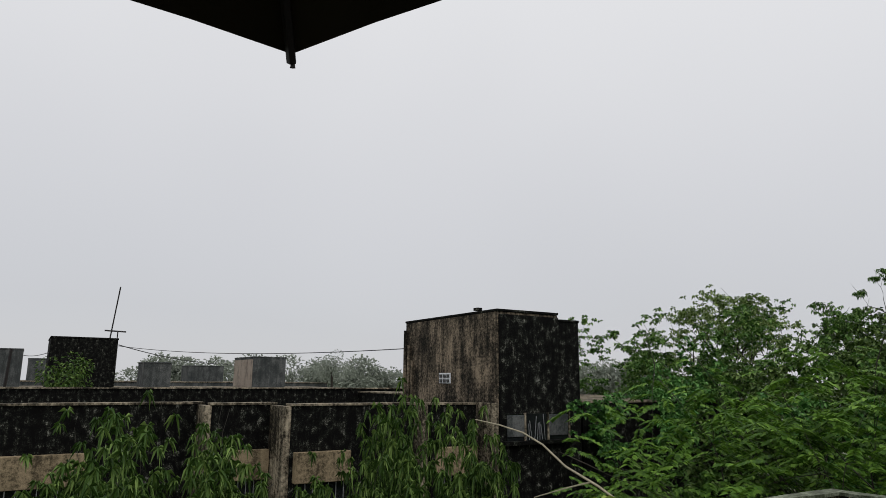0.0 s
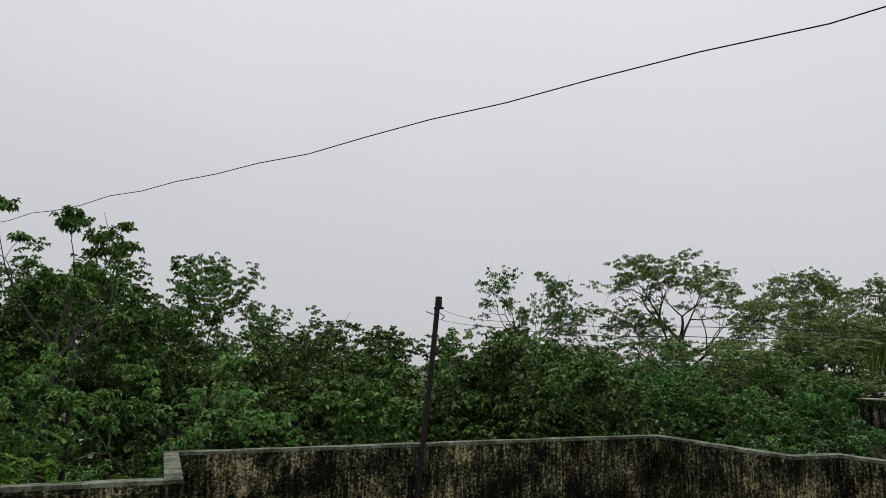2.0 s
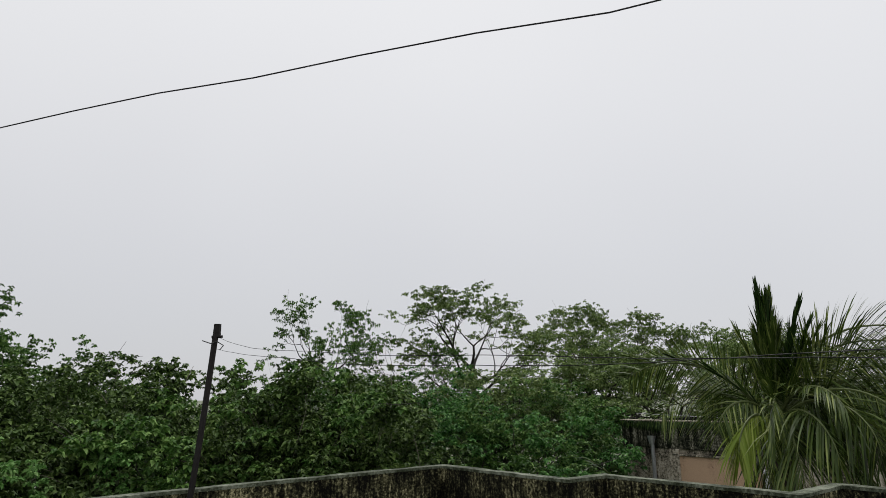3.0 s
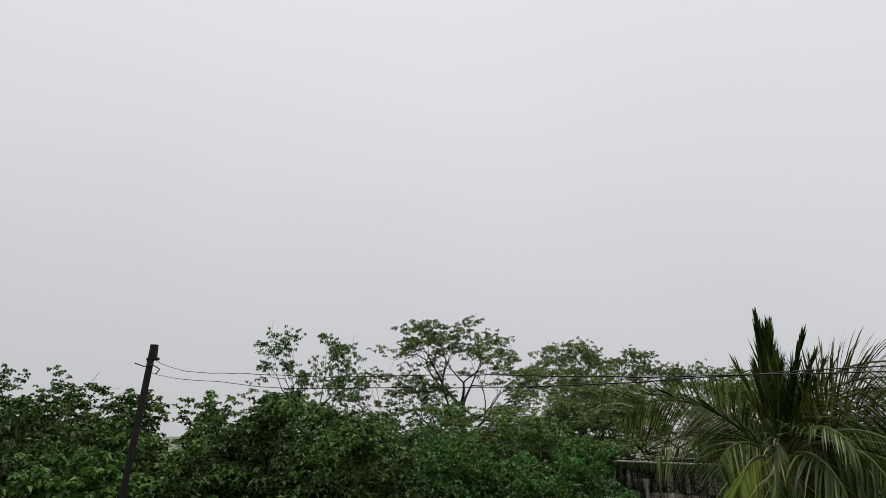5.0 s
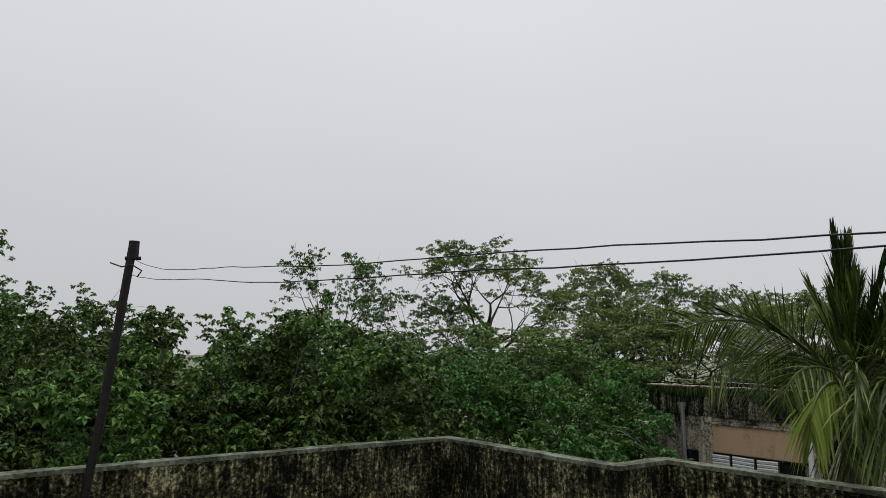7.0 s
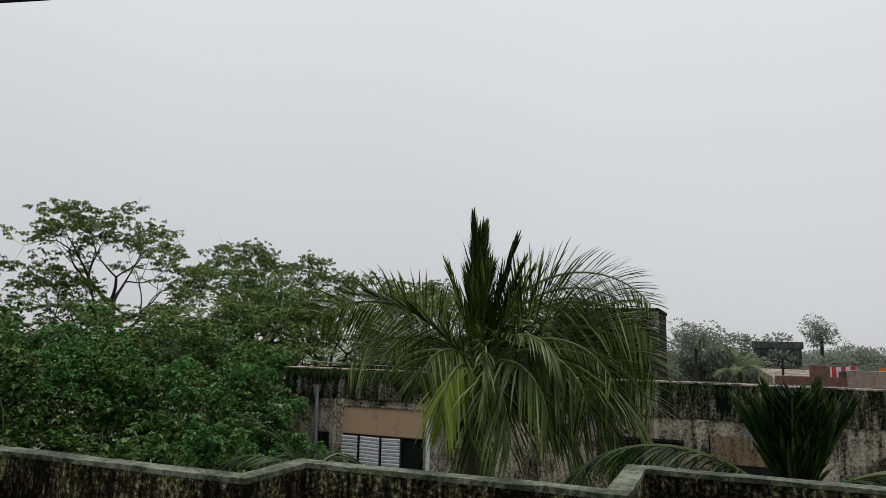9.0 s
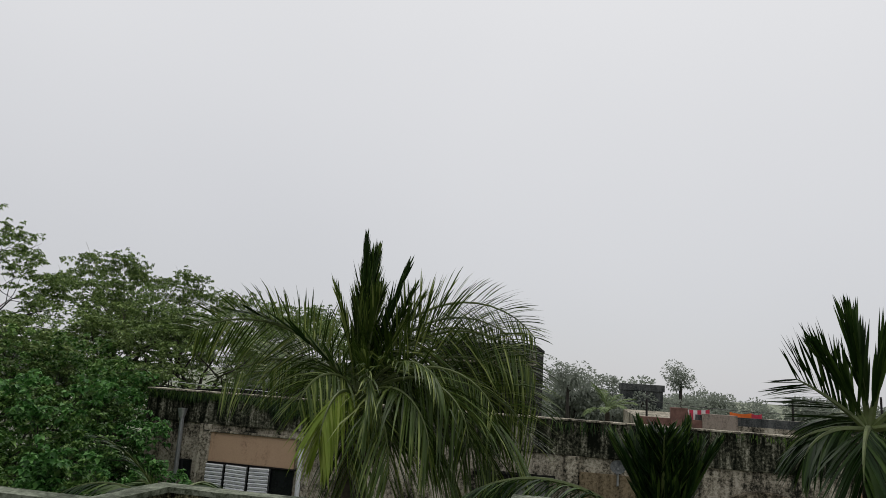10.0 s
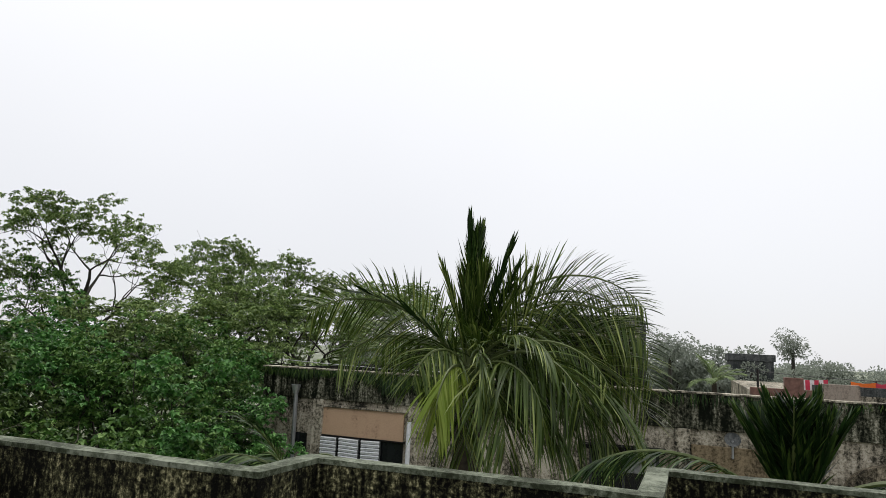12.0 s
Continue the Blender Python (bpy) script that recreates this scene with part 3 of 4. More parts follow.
wpart("window", cube(EX - 0.275, EX - 0.245, -2.95, -2.25, 8.3, 8.9), M_FAR, eb)
for a in ((-2.98, -2.92, 8.25, 8.95), (-2.28, -2.22, 8.25, 8.95), (-2.98, -2.22, 8.9, 8.96)):
    wpart("window_frame", cube(EX - 0.3, EX - 0.255, *a), M_EAST, eb)
wpart("shutter", cube(EX - 0.08, EX, -1.65, -1.25, 7.9, 8.75, bevel=0.01), M_TEAL, eb, "teal painted shutter")
wpart("window_panel", cube(EX - 0.05, EX, -5.3, -4.1, 9.05, 9.55, bevel=0.01), M_PEACH, eb)
# The doorway's shade is a near-black slab on the wall.
wpart("door", cube(EX - 0.03, EX + 0.01, -5.2, -4.2, 7.0, 9.05), M_DARKOPENING, eb, "dark doorway")
for y in (-4.15, -4.7, -5.25):
    wpart("door_post", cube(EX - 0.08, EX - 0.03, y - 0.04, y + 0.04, 7.0, 9.05), M_IRON, eb)
# stair tower on the east roof
et = empty("stair_tower", 21, 3.3, EZ - 0.7)
wpart("wall", cube(20, 23, 2.13, 5.1, EZ - 0.65, 11.95, bevel=0.03), M_BLACKWALL, et)
wpart("roof", cube(19.97, 23.03, 2.1, 5.13, 11.95, 12.05, bevel=0.02), M_BLACKWALL, et)
wpart("edge_pier", cube(19.94, 20.0, 2.11, 2.38, EZ - 0.65, 11.95, bevel=0.01), M_EASTPAR, et)
wpart("ledge", cube(19.8, 20.0, 2.13, 5.1, 11.45, 11.51), M_EAST, et)
tagged(et, "black wet stair tower on the flat roof", "tower")
sd = empty("satellite_dish", EX - 0.25, 0.05, 9.2)
bm = bmesh.new()
bmesh.ops.create_uvsphere(bm, u_segments=16, v_segments=8, radius=0.2)
bmesh.ops.delete(bm, geom=[v for v in bm.verts if v.co.z > -0.09], context="VERTS")
bmesh.ops.transform(bm, matrix=pose(EX - 0.3, 0.05, 9.5, 0, -55, 0) @ Matrix.Translation((0, 0, 0.19)), verts=bm.verts)
wpart("dish", bm, M_FAR, sd, smooth=True)
wpart("arm", tube([(EX, 0.05, 9.15), (EX - 0.3, 0.05, 9.2), (EX - 0.3, 0.05, 9.5)], 0.02, 6), M_STEEL, sd)
tagged(sd, "small grey satellite dish on the facade", "dish")

rw = part("wire", tube(sag((EX + 0.4, 10.1, 10.46), (EX + 0.4, 4.6, 10.40), 0.05, 14, 0.006, 5), 0.007, 5), M_STEEL)
tagged(rw, "thin pale wire strung along the roof edge", "wire")
for y, z in ((10.1, 10.46), (4.6, 10.40)):
    rp = part("wire_post", tube([(EX + 0.4, y, 9.63), (EX + 0.4, y, z + 0.02)], 0.014, 6), M_IRON)
    tagged(rp, "thin iron post holding the roof wire", "post", "roof wire posts")

# roof terrace behind with washing
rt = empty("roof_terrace", 30, -6, 0)
wpart("wall", cube(27, 40, -16, -1.2, 0, 9.95), M_EAST, rt)
wpart("parapet", cube(27, 27.2, -16, -3.2, 9.95, 10.25), M_FAR, rt)
wpart("brick_wall", cube(26.9, 27.15, -4.6, -1.2, 9.6, 10.05, bevel=0.01), M_BRICK, rt, "bare red brick parapet")
wpart("brick_pier", cube(26.85, 27.2, -2.9, -2.3, 9.6, 10.45, bevel=0.01), M_BRICK, rt)
wpart("brick_pier", cube(26.85, 27.2, -4.6, -3.4, 9.6, 10.3, bevel=0.01), M_FARTAN, rt)
tagged(rt, "weathered roof terrace with brick parapet", "building")


def cloth(x, y0, y1, z0, z1, mats, seed, label):
    e = empty("hanging_cloth", x, (y0 + y1) / 2, z0)
    n = len(mats)
    for i, mt in enumerate(mats):
        a, b = y0 + (y1 - y0) * i / n, y0 + (y1 - y0) * (i + 1) / n
        v, f = [], []
        k = 6
        for r in range(k + 1):
            for c in range(5):
                y, z = a + (b - a) * c / 4, z1 + (z0 - z1) * r / k
                dx = 0.05 * math.sin(5 * y + seed) * r / k
                v.append((x + dx, y, z - 0.05 * math.sin((y - y0) / (y1 - y0) * math.pi)))
                v.append((x + dx + 0.012, y, z - 0.05 * math.sin((y - y0) / (y1 - y0) * math.pi)))
        for r in range(k):
            for c in range(4):
                p = (r * 5 + c) * 2
                f.append((p, p + 2, p + 12, p + 10))
                f.append((p + 1, p + 11, p + 13, p + 3))
        wpart("stripe" if n > 1 else "panel", (v, f), mt, e, smooth=True)
    tagged(e, label, "cloth")


cloth(27.5, -3.75, -2.6, 9.99, 10.44, [M_REDCLOTH, M_WHITECLOTH] * 4, 1, "red and white striped cloth on a washing line")
cloth(27.5, -5.2, -4.45, 10.0, 10.42, [M_ORANGE], 2, "orange cloth on a washing line")
cloth(27.5, -5.55, -5.2, 10.1, 10.42, [M_REDCLOTH], 3, "dark red cloth on a washing line")
ln = part("washing_line", tube(sag((27.5, -1.5, 10.62), (27.5, -9.5, 10.62), 0.15, 16), 0.012, 5), M_RUBBER)
tagged(ln, "washing line between thin posts", "line")
for y, h in ((-1.5, 10.68), (-6.6, 11.0), (-9.5, 11.3)):
    pp = part("line_post", tube([(27.5, y, 9.95), (27.5, y, h)], 0.04, 6), M_IRON)
    tagged(pp, "thin iron post holding the washing line", "post", "washing line posts")
hut = empty("roof_hut", 45, -1.5, 0)
wpart("wall", cube(43, 47, -3.6, -1.3, 0, 11.0), M_FAR, hut)
wpart("roof", cube(42.9, 47.1, -3.7, -1.2, 11.0, 11.4, bevel=0.03), M_FAR, hut)
tagged(hut, "dark flat-topped hut on a far roof", "building")


# ---- plants ----
def leaf_mesh(base, way, length, width, droop, rng, fold=0.25):
    """Folded pointed leaves: base points, directions (n x 3), sizes."""
    n = len(base)
    up = np.zeros((n, 3)); up[:, 2] = 1
    side = np.cross(way, up)
    side /= np.linalg.norm(side, axis=1)[:, None] + 1e-6
    roll = rng.uniform(-0.45, 0.45, n)[:, None]
    nor = np.cross(side, way)
    side = side * np.cos(roll) + nor * np.sin(roll)
    nor = np.cross(side, way)
    L, W = length[:, None], width[:, None]
    mid = base + way * L * 0.45
    mid[:, 2] -= droop * length * 0.12
    tip = base + way * L
    tip[:, 2] -= droop * length * 0.55
    l, r = mid + side * W * 0.5 + nor * W * fold, mid - side * W * 0.5 + nor * W * fold
    v = np.stack([base, l, tip, r], 1).reshape(-1, 3)
    i = np.arange(n) * 4
    f = np.concatenate([np.stack([i, i + 1, i + 2], 1), np.stack([i, i + 2, i + 3], 1)])
    return v, f


def np_part(name, v, f, mat, parent, label="", kind=""):
    me = bpy.data.meshes.new(name)
    me.vertices.add(len(v)); me.vertices.foreach_set("co", np.ascontiguousarray(v, dtype=np.float32).ravel())
    me.loops.add(f.size); me.loops.foreach_set("vertex_index", np.ascontiguousarray(f, dtype=np.int32).ravel())
    me.polygons.add(len(f)); me.polygons.foreach_set("loop_start", np.arange(len(f), dtype=np.int32) * f.shape[1])
    me.update(calc_edges=True)
    me.materials.append(mat)
    ob = new(name, me)
    ob.parent = parent
    if label or kind:
        tagged(ob, label, kind=kind)
    return ob


def unit(v):
    return v / (np.linalg.norm(v, axis=-1, keepdims=True) + 1e-9)


def branch(rng, p, d, length, radius, level, out, tips, spread, lift, forks=(2, 3), full=True):
    n = 4
    pts, rad = [p], [radius]
    for i in range(n):
        d = unit(d + rng.normal(size=3) * 0.16 + np.array([0, 0, lift]))
        p = p + d * length / n
        pts.append(p)
        rad.append(radius * (1 - 0.5 * (i + 1) / n))
    out.append(tube([tuple(q) for q in pts], [float(r) for r in rad], 6 if level > 1 else 4, False))
    if level <= 1 and full:
        tips.append((pts[2], d))
    if level == 0:
        if rng.uniform() < 0.14:
            q = p + unit(d + rng.normal(size=3) * 0.3) * length * 0.8
            out.append(tube([tuple(p), tuple((p + q) / 2 + rng.normal(size=3) * 0.03), tuple(q)], [float(rad[-1]), 0.006, 0.003], 4, False))
        tips.append((p, d))
        return
    k = rng.integers(forks[0], forks[1] + 1)
    a0 = rng.uniform(0, 6.28)
    for i in range(k):
        a = a0 + 6.28 * i / k + rng.uniform(-0.4, 0.4)
        s = unit(np.cross(d, np.array([math.cos(a), math.sin(a), 0.2])))
        nd = unit(d + s * spread * rng.uniform(0.6, 1.15))
        q = pts[-1] if i < 2 else pts[3]
        branch(rng, q, nd, length * rng.uniform(0.6, 0.85), rad[-1] * 0.85, level - 1, out, tips, spread, lift, forks, full)


def whorls(rng, tips, per, scatter, leaves, size, droop, wide=0.8, flat=0.72):
    """Rosettes of drooping leaves at the twig ends."""
    c = np.array([t[0] for t in tips])
    c = np.repeat(c, per, 0) + rng.normal(size=(len(c) * per, 3)) * scatter * np.array([1, 1, flat])
    n = len(c)
    b = np.repeat(c, leaves, 0)
    a = np.tile(np.linspace(0, 6.28, leaves, endpoint=False), n) + np.repeat(rng.uniform(0, 6.28, n), leaves) + rng.normal(size=n * leaves) * 0.3
    e = rng.uniform(-0.6, 0.6, n * leaves)
    way = np.stack([np.cos(a) * np.cos(e), np.sin(a) * np.cos(e), np.sin(e)], 1)
    ln = size * rng.uniform(0.65, 1.25, n * leaves)
    return leaf_mesh(b + way * ln[:, None] * 0.15, way, ln, ln * wide, droop, rng)


def tree(seed, height, bole, limb, levels, spread, lift, per, scatter, leaves, size, leaf, bark, limbs=5, forks=(2, 3), radius=0.11, lean=0.6, droop=1.0, full=True):
    """A tree whose foot is at the origin: bole, forking limbs and a crown of leaf rosettes."""
    rng = np.random.default_rng(seed)
    e = empty("tree", 0, 0, 0)
    out, tips = [], []
    bend = rng.normal(size=2) * 0.25
    pts = [(bend[0] * s * s, bend[1] * s * s, bole * s) for s in (0, 0.25, 0.5, 0.75, 1.0)]
    out.append(tube(pts, [radius * 1.5, radius * 1.15, radius, radius * 0.92, radius * 0.8], 8, False))
    for i in range(limbs):
        a = 6.28 * i / limbs + rng.uniform(-0.5, 0.5)
        s = rng.uniform(0.76, 1.0) if i > 1 else 1.0
        p = np.array([bend[0] * s * s, bend[1] * s * s, bole * s])
        d = unit(np.array([math.cos(a) * lean, math.sin(a) * lean, rng.uniform(0.5, 1.0)]))
        branch(rng, p, d, limb * rng.uniform(0.8, 1.2), radius * 0.55, levels, out, tips, spread, lift, forks, full)
    top = max(t[0][2] for t in tips)
    v, f = whorls(rng, tips, per, scatter, leaves, size, droop, 0.8 if full else 0.62, 0.72 if full else 0.36)
    k = height / top
    tv, tf = joined(*out)
    tv = [(x * k, y * k, z * k) for x, y, z in tv]
    part("trunk", (tv, tf), bark, e, smooth=True)
    np_part("crown", v * k, f, leaf, e)
    return e


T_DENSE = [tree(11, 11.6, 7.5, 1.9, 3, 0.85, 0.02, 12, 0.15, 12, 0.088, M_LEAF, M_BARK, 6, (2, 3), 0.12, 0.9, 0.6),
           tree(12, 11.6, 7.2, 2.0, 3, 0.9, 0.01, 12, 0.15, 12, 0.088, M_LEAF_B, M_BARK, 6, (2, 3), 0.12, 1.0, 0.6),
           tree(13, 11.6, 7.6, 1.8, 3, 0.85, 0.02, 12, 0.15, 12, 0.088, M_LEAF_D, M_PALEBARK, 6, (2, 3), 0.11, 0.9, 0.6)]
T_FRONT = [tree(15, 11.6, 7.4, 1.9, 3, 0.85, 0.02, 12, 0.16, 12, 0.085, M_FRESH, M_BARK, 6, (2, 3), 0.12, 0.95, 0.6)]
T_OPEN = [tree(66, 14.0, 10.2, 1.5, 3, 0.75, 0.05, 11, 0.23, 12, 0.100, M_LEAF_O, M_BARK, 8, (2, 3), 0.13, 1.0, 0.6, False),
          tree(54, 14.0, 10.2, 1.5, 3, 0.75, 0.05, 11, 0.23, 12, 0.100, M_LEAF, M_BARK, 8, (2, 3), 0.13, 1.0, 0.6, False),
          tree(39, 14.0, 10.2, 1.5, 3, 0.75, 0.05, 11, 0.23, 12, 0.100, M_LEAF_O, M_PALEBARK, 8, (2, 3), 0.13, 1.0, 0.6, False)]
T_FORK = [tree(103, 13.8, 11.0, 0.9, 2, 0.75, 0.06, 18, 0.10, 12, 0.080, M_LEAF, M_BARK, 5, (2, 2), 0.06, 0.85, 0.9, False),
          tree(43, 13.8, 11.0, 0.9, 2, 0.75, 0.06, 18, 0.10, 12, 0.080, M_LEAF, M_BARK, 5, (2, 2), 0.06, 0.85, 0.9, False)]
used = set()


def plant(proto, x, y, top, base_h, turn, wide, label, group):
    s = top / base_h
    k = proto.scale if proto in used else (1, 1, 1)
    m = Matrix.LocRotScale((x, y, 0), Euler((0, 0, radians(turn))), (wide / k[0], wide / k[1], s / k[2]))
    if proto in used:
        ob = copy_thing(proto, m)
    else:
        used.add(proto)
        proto.matrix_basis = m
        ob = proto
    tagged(ob, label, "tree", group)
    return ob


EYE = (-1.4, -0.9)


def at(az, dist):
    return EYE[0] + dist * math.sin(radians(az)), EYE[1] + dist * math.cos(radians(az))


rt_ = random.Random(7)
LBL = ["rain-wet broadleaf tree with dark whorled leaves", "rain-wet broadleaf tree with fresh green leaves", "olive-green broadleaf tree with a pale trunk"]
# front row, just beyond the roof
for az, d, top in ((-14, 9.2, 10.8), (-3, 9.6, 11.1), (-9, 10.6, 11.3), (7, 10.0, 10.3), (-22, 9.8, 10.6)):
    plant(T_FRONT[0], *at(az, d), top, 11.6, rt_.uniform(0, 360), 0.85, "broadleaf tree with bright young wet leaves", "trees beyond the roof")
# middle row
for az, d, top in ((-40, 15, 11.9), (-31, 14, 11.8), (-20, 14, 11.9), (-10, 14, 11.7), (-1, 14.5, 11.7), (9, 13.5, 11.5), (17, 12.5, 11.5), (25, 13.5, 11.6), (33, 13, 11.1), (38.5, 15, 11.1), (42, 19.5, 11.3)):
    k = rt_.randrange(3)
    plant(T_DENSE[k], *at(az, d), top, 11.6, rt_.uniform(0, 360), 1.0, LBL[k], "trees beyond the roof")
# back row
for az, d, top in ((-46, 20, 12.8), (-37, 19, 12.7), (-28, 20, 12.9), (-16, 19, 12.8), (-5.5, 19.5, 13.0), (4.0, 17.0, 13.1), (13, 20, 12.0), (21, 20, 11.7), (29, 21, 11.5), (37, 22, 11.5), (40, 20.5, 11.7), (42.5, 18.5, 11.6), (46, 21.5, 11.3)):
    k = rt_.randrange(3)
    plant(T_DENSE[k], *at(az, d), top, 11.6, rt_.uniform(0, 360), 1.05, LBL[k], "trees beyond the roof")
for az, d, top in ((45, 23, 11.8), (52, 24, 12.2), (58, 26, 12.6), (66, 31, 13.0), (74, 33, 13.0)):
    plant(T_OPEN[0], *at(az, d), top, 14.0, rt_.uniform(0, 360), 1.1, "olive-green tree with leaves in tufts", "trees beyond the roof")
# taller open trees
for k, x, y, top, turn, wide in ((0, -14.4, 15.0, 13.4, 10, 0.8), (1, -12.4, 15.8, 13.3, 80, 0.7), (1, 9.9, 19.3, 14.4, 30, 0.62), (0, 18.5, 21.0, 15.6, 200, 1.12), (1, 15.2, 20.8, 13.4, 60, 0.8),
                                 (2, 25.0, 20.0, 15.2, 120, 0.85), (0, 26.2, 18.7, 14.7, 300, 0.75), (2, 27.2, 15.4, 14.1, 40, 0.6), (0, 20.6, 15.8, 13.4, 210, 0.9), (2, 31.0, 15.0, 14.0, 150, 1.0), (2, 28.0, 12.4, 13.2, 20, 1.0)):
    plant(T_OPEN[k], x, y, top, 14.0, turn, wide, "tall open-crowned tree with leaves in tufts", "tall trees")
for k, x, y, top, turn, wide in ((0, -3.2, 9.4, 13.2, 130, 0.8), (1, -2.9, 9.8, 12.9, 20, 0.75), (1, -10.3, 17.2, 14.0, 100, 0.6), (0, -8.9, 16.3, 13.9, 210, 0.6), (1, -7.2, 16.7, 13.6, 20, 0.55), (0, -6.0, 16.2, 13.5, 300, 0.6)):
    plant(T_FORK[k], x, y, top, 13.8, turn, wide, "slender forked tree with tufts of leaves", "tall trees")
for x, y, top, turn, wide in ((-5.2, 24.6, 14.2, 40, 1.15), (-3.2, 25.2, 14.6, 160, 1.2), (-1.8, 25.0, 14.5, 220, 1.1), (0.2, 24.8, 13.1, 280, 1.05)):
    plant(T_DENSE[0], x, y, top, 11.6, turn, wide, LBL[0], "trees beyond the roof")

# dark undergrowth filling the belt below the crowns
rg = np.random.default_rng(77)
n_ = 1250
az_ = np.radians(rg.uniform(-48, 34, n_)); ds_ = rg.uniform(15.5, 23.5, n_)
px_, py_ = EYE[0] + ds_ * np.sin(az_), EYE[1] + ds_ * np.cos(az_)
hi_ = 9.0 + 1.3 * np.sin(az_ * 17 + 1) + rg.normal(size=n_) * 0.35
c_ = np.stack([px_, py_, hi_ * rg.uniform(0, 1, n_) ** 0.35], 1)
c_ = np.repeat(c_, 3, 0) + rg.normal(size=(n_ * 3, 3)) * 0.35
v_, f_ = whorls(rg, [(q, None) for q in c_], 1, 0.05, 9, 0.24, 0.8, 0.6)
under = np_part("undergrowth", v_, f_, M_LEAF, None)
tagged(under, "dense dark green undergrowth below the tree crowns", "undergrowth", kind="stuff")

# feathery bright bush
def feathery(seed, height, radius):
    rng = np.random.default_rng(seed)
    e = empty("bush", 0, 0, 0)
    out, tips = [], []
    for i in range(9):
        a = 6.28 * i / 9 + rng.uniform(-0.3, 0.3)
        d = unit(np.array([math.cos(a) * 0.45, math.sin(a) * 0.45, 1.0]))
        branch(rng, np.array([math.cos(a) * 0.2, math.sin(a) * 0.2, height * 0.45]), d, radius * 0.62, 0.05, 3, out, tips, 0.75, 0.0, (2, 3))
    out.append(tube([(0, 0, 0), (0.05, 0.1, height * 0.3), (0, 0, height * 0.5)], [0.14, 0.11, 0.08], 8, False))
    k = height / (max(t[0][2] for t in tips) + 0.25)
    tv, tf = joined(*out)
    part("trunk", ([(x, y, z * k) for x, y, z in tv], tf), M_BARK, e, smooth=True)
    c = np.array([t[0] for t in tips])
    c[:, 2] *= k
    c = np.repeat(c, 8, 0) + rng.normal(size=(len(c) * 8, 3)) * np.array([0.3, 0.3, 0.17])
    n, m = len(c), 22
    a = rng.uniform(0, 6.28, n)
    axis = np.stack([np.cos(a), np.sin(a), rng.uniform(-0.25, 0.25, n)], 1)
    s = np.linspace(0.05, 1, m // 2)
    pos = c[:, None, None, :] + axis[:, None, None, :] * (s[None, :, None, None] * 0.25)
    pos = np.broadcast_to(pos, (n, m // 2, 2, 3)).copy()
    pos[..., 2] -= (s ** 2 * 0.08)[None, :, None]
    sd = np.stack([-axis[:, 1], axis[:, 0], np.zeros(n)], 1)
    way = np.stack([sd, -sd], 1)[:, None] + axis[:, None, None, :] * 0.45
    way = unit(np.broadcast_to(way, pos.shape).reshape(-1, 3).copy())
    b = pos.reshape(-1, 3)
    ln = 0.078 * rng.uniform(0.7, 1.2, len(b))
    v, f = leaf_mesh(b, way, ln, ln * 0.5, 0.7, rng, 0.1)
    np_part("crown", v, f, M_FEATHER, e)
    return e


b1 = feathery(5, 11.75, 2.7)
b1.matrix_basis = pose(*at(-33, 9.0), 0, 0, 0, 20)
tagged(b1, "bright green feathery-leaved tree beside the roof", "tree")
b2 = copy_thing(b1, Matrix.LocRotScale((*at(-20, 9.4), 0), Euler((0, 0, 2.0)), (0.85, 0.85, 0.905)))


# mango with long drooping leaves
def mango(seed, height, label):
    rng = np.random.default_rng(seed)
    e = empty("mango_tree", 0, 0, 0)
    out, tips = [], []
    out.append(tube([(0, 0, 0), (0.1, 0, height * 0.4), (0, 0.05, height * 0.62)], [0.16, 0.13, 0.1], 8, False))
    for i in range(7):
        a = 6.28 * i / 7 + rng.uniform(-0.4, 0.4)
        branch(rng, np.array([0, 0.05, height * 0.6]), unit(np.array([math.cos(a) * 0.8, math.sin(a) * 0.8, 0.9])), height * 0.16, 0.06, 3, out, tips, 0.6, 0.06, (2, 3))
    k = height / max(t[0][2] for t in tips)
    part("trunk", ([(x, y, z * k) for x, y, z in joined(*out)[0]], joined(*out)[1]), M_BARK, e, smooth=True)
    c = np.array([t[0] for t in tips]); c[:, 2] *= k
    c = np.repeat(c, 6, 0) + rng.normal(size=(6 * len(c), 3)) * 0.2
    n, m = len(c), 14
    b = np.repeat(c, m, 0)
    a, el_ = rng.uniform(0, 6.28, n * m), rng.uniform(-0.75, 0.6, n * m)
    way = np.stack([np.cos(a) * np.cos(el_), np.sin(a) * np.cos(el_), np.sin(el_)], 1)
    ln = 0.165 * rng.uniform(0.55, 1.3, n * m)
    v, f = leaf_mesh(b, way, ln, ln * 0.27, 0.95, rng, 0.3)
    np_part("crown", v, f, M_MANGO, e)
    return tagged(e, label, "tree")


m1 = mango(3, 10.6, "mango tree with long drooping wet leaves")
m1.matrix_basis = Matrix.LocRotScale((-10.3, -0.5, 0), Euler((0, 0, 0.7)), (0.52, 0.62, 1.0))
m2 = copy_thing(m1, Matrix.LocRotScale((-9.4, 2.35, 0), Euler((0, 0, 2.2)), (0.8, 0.75, 1.015)))


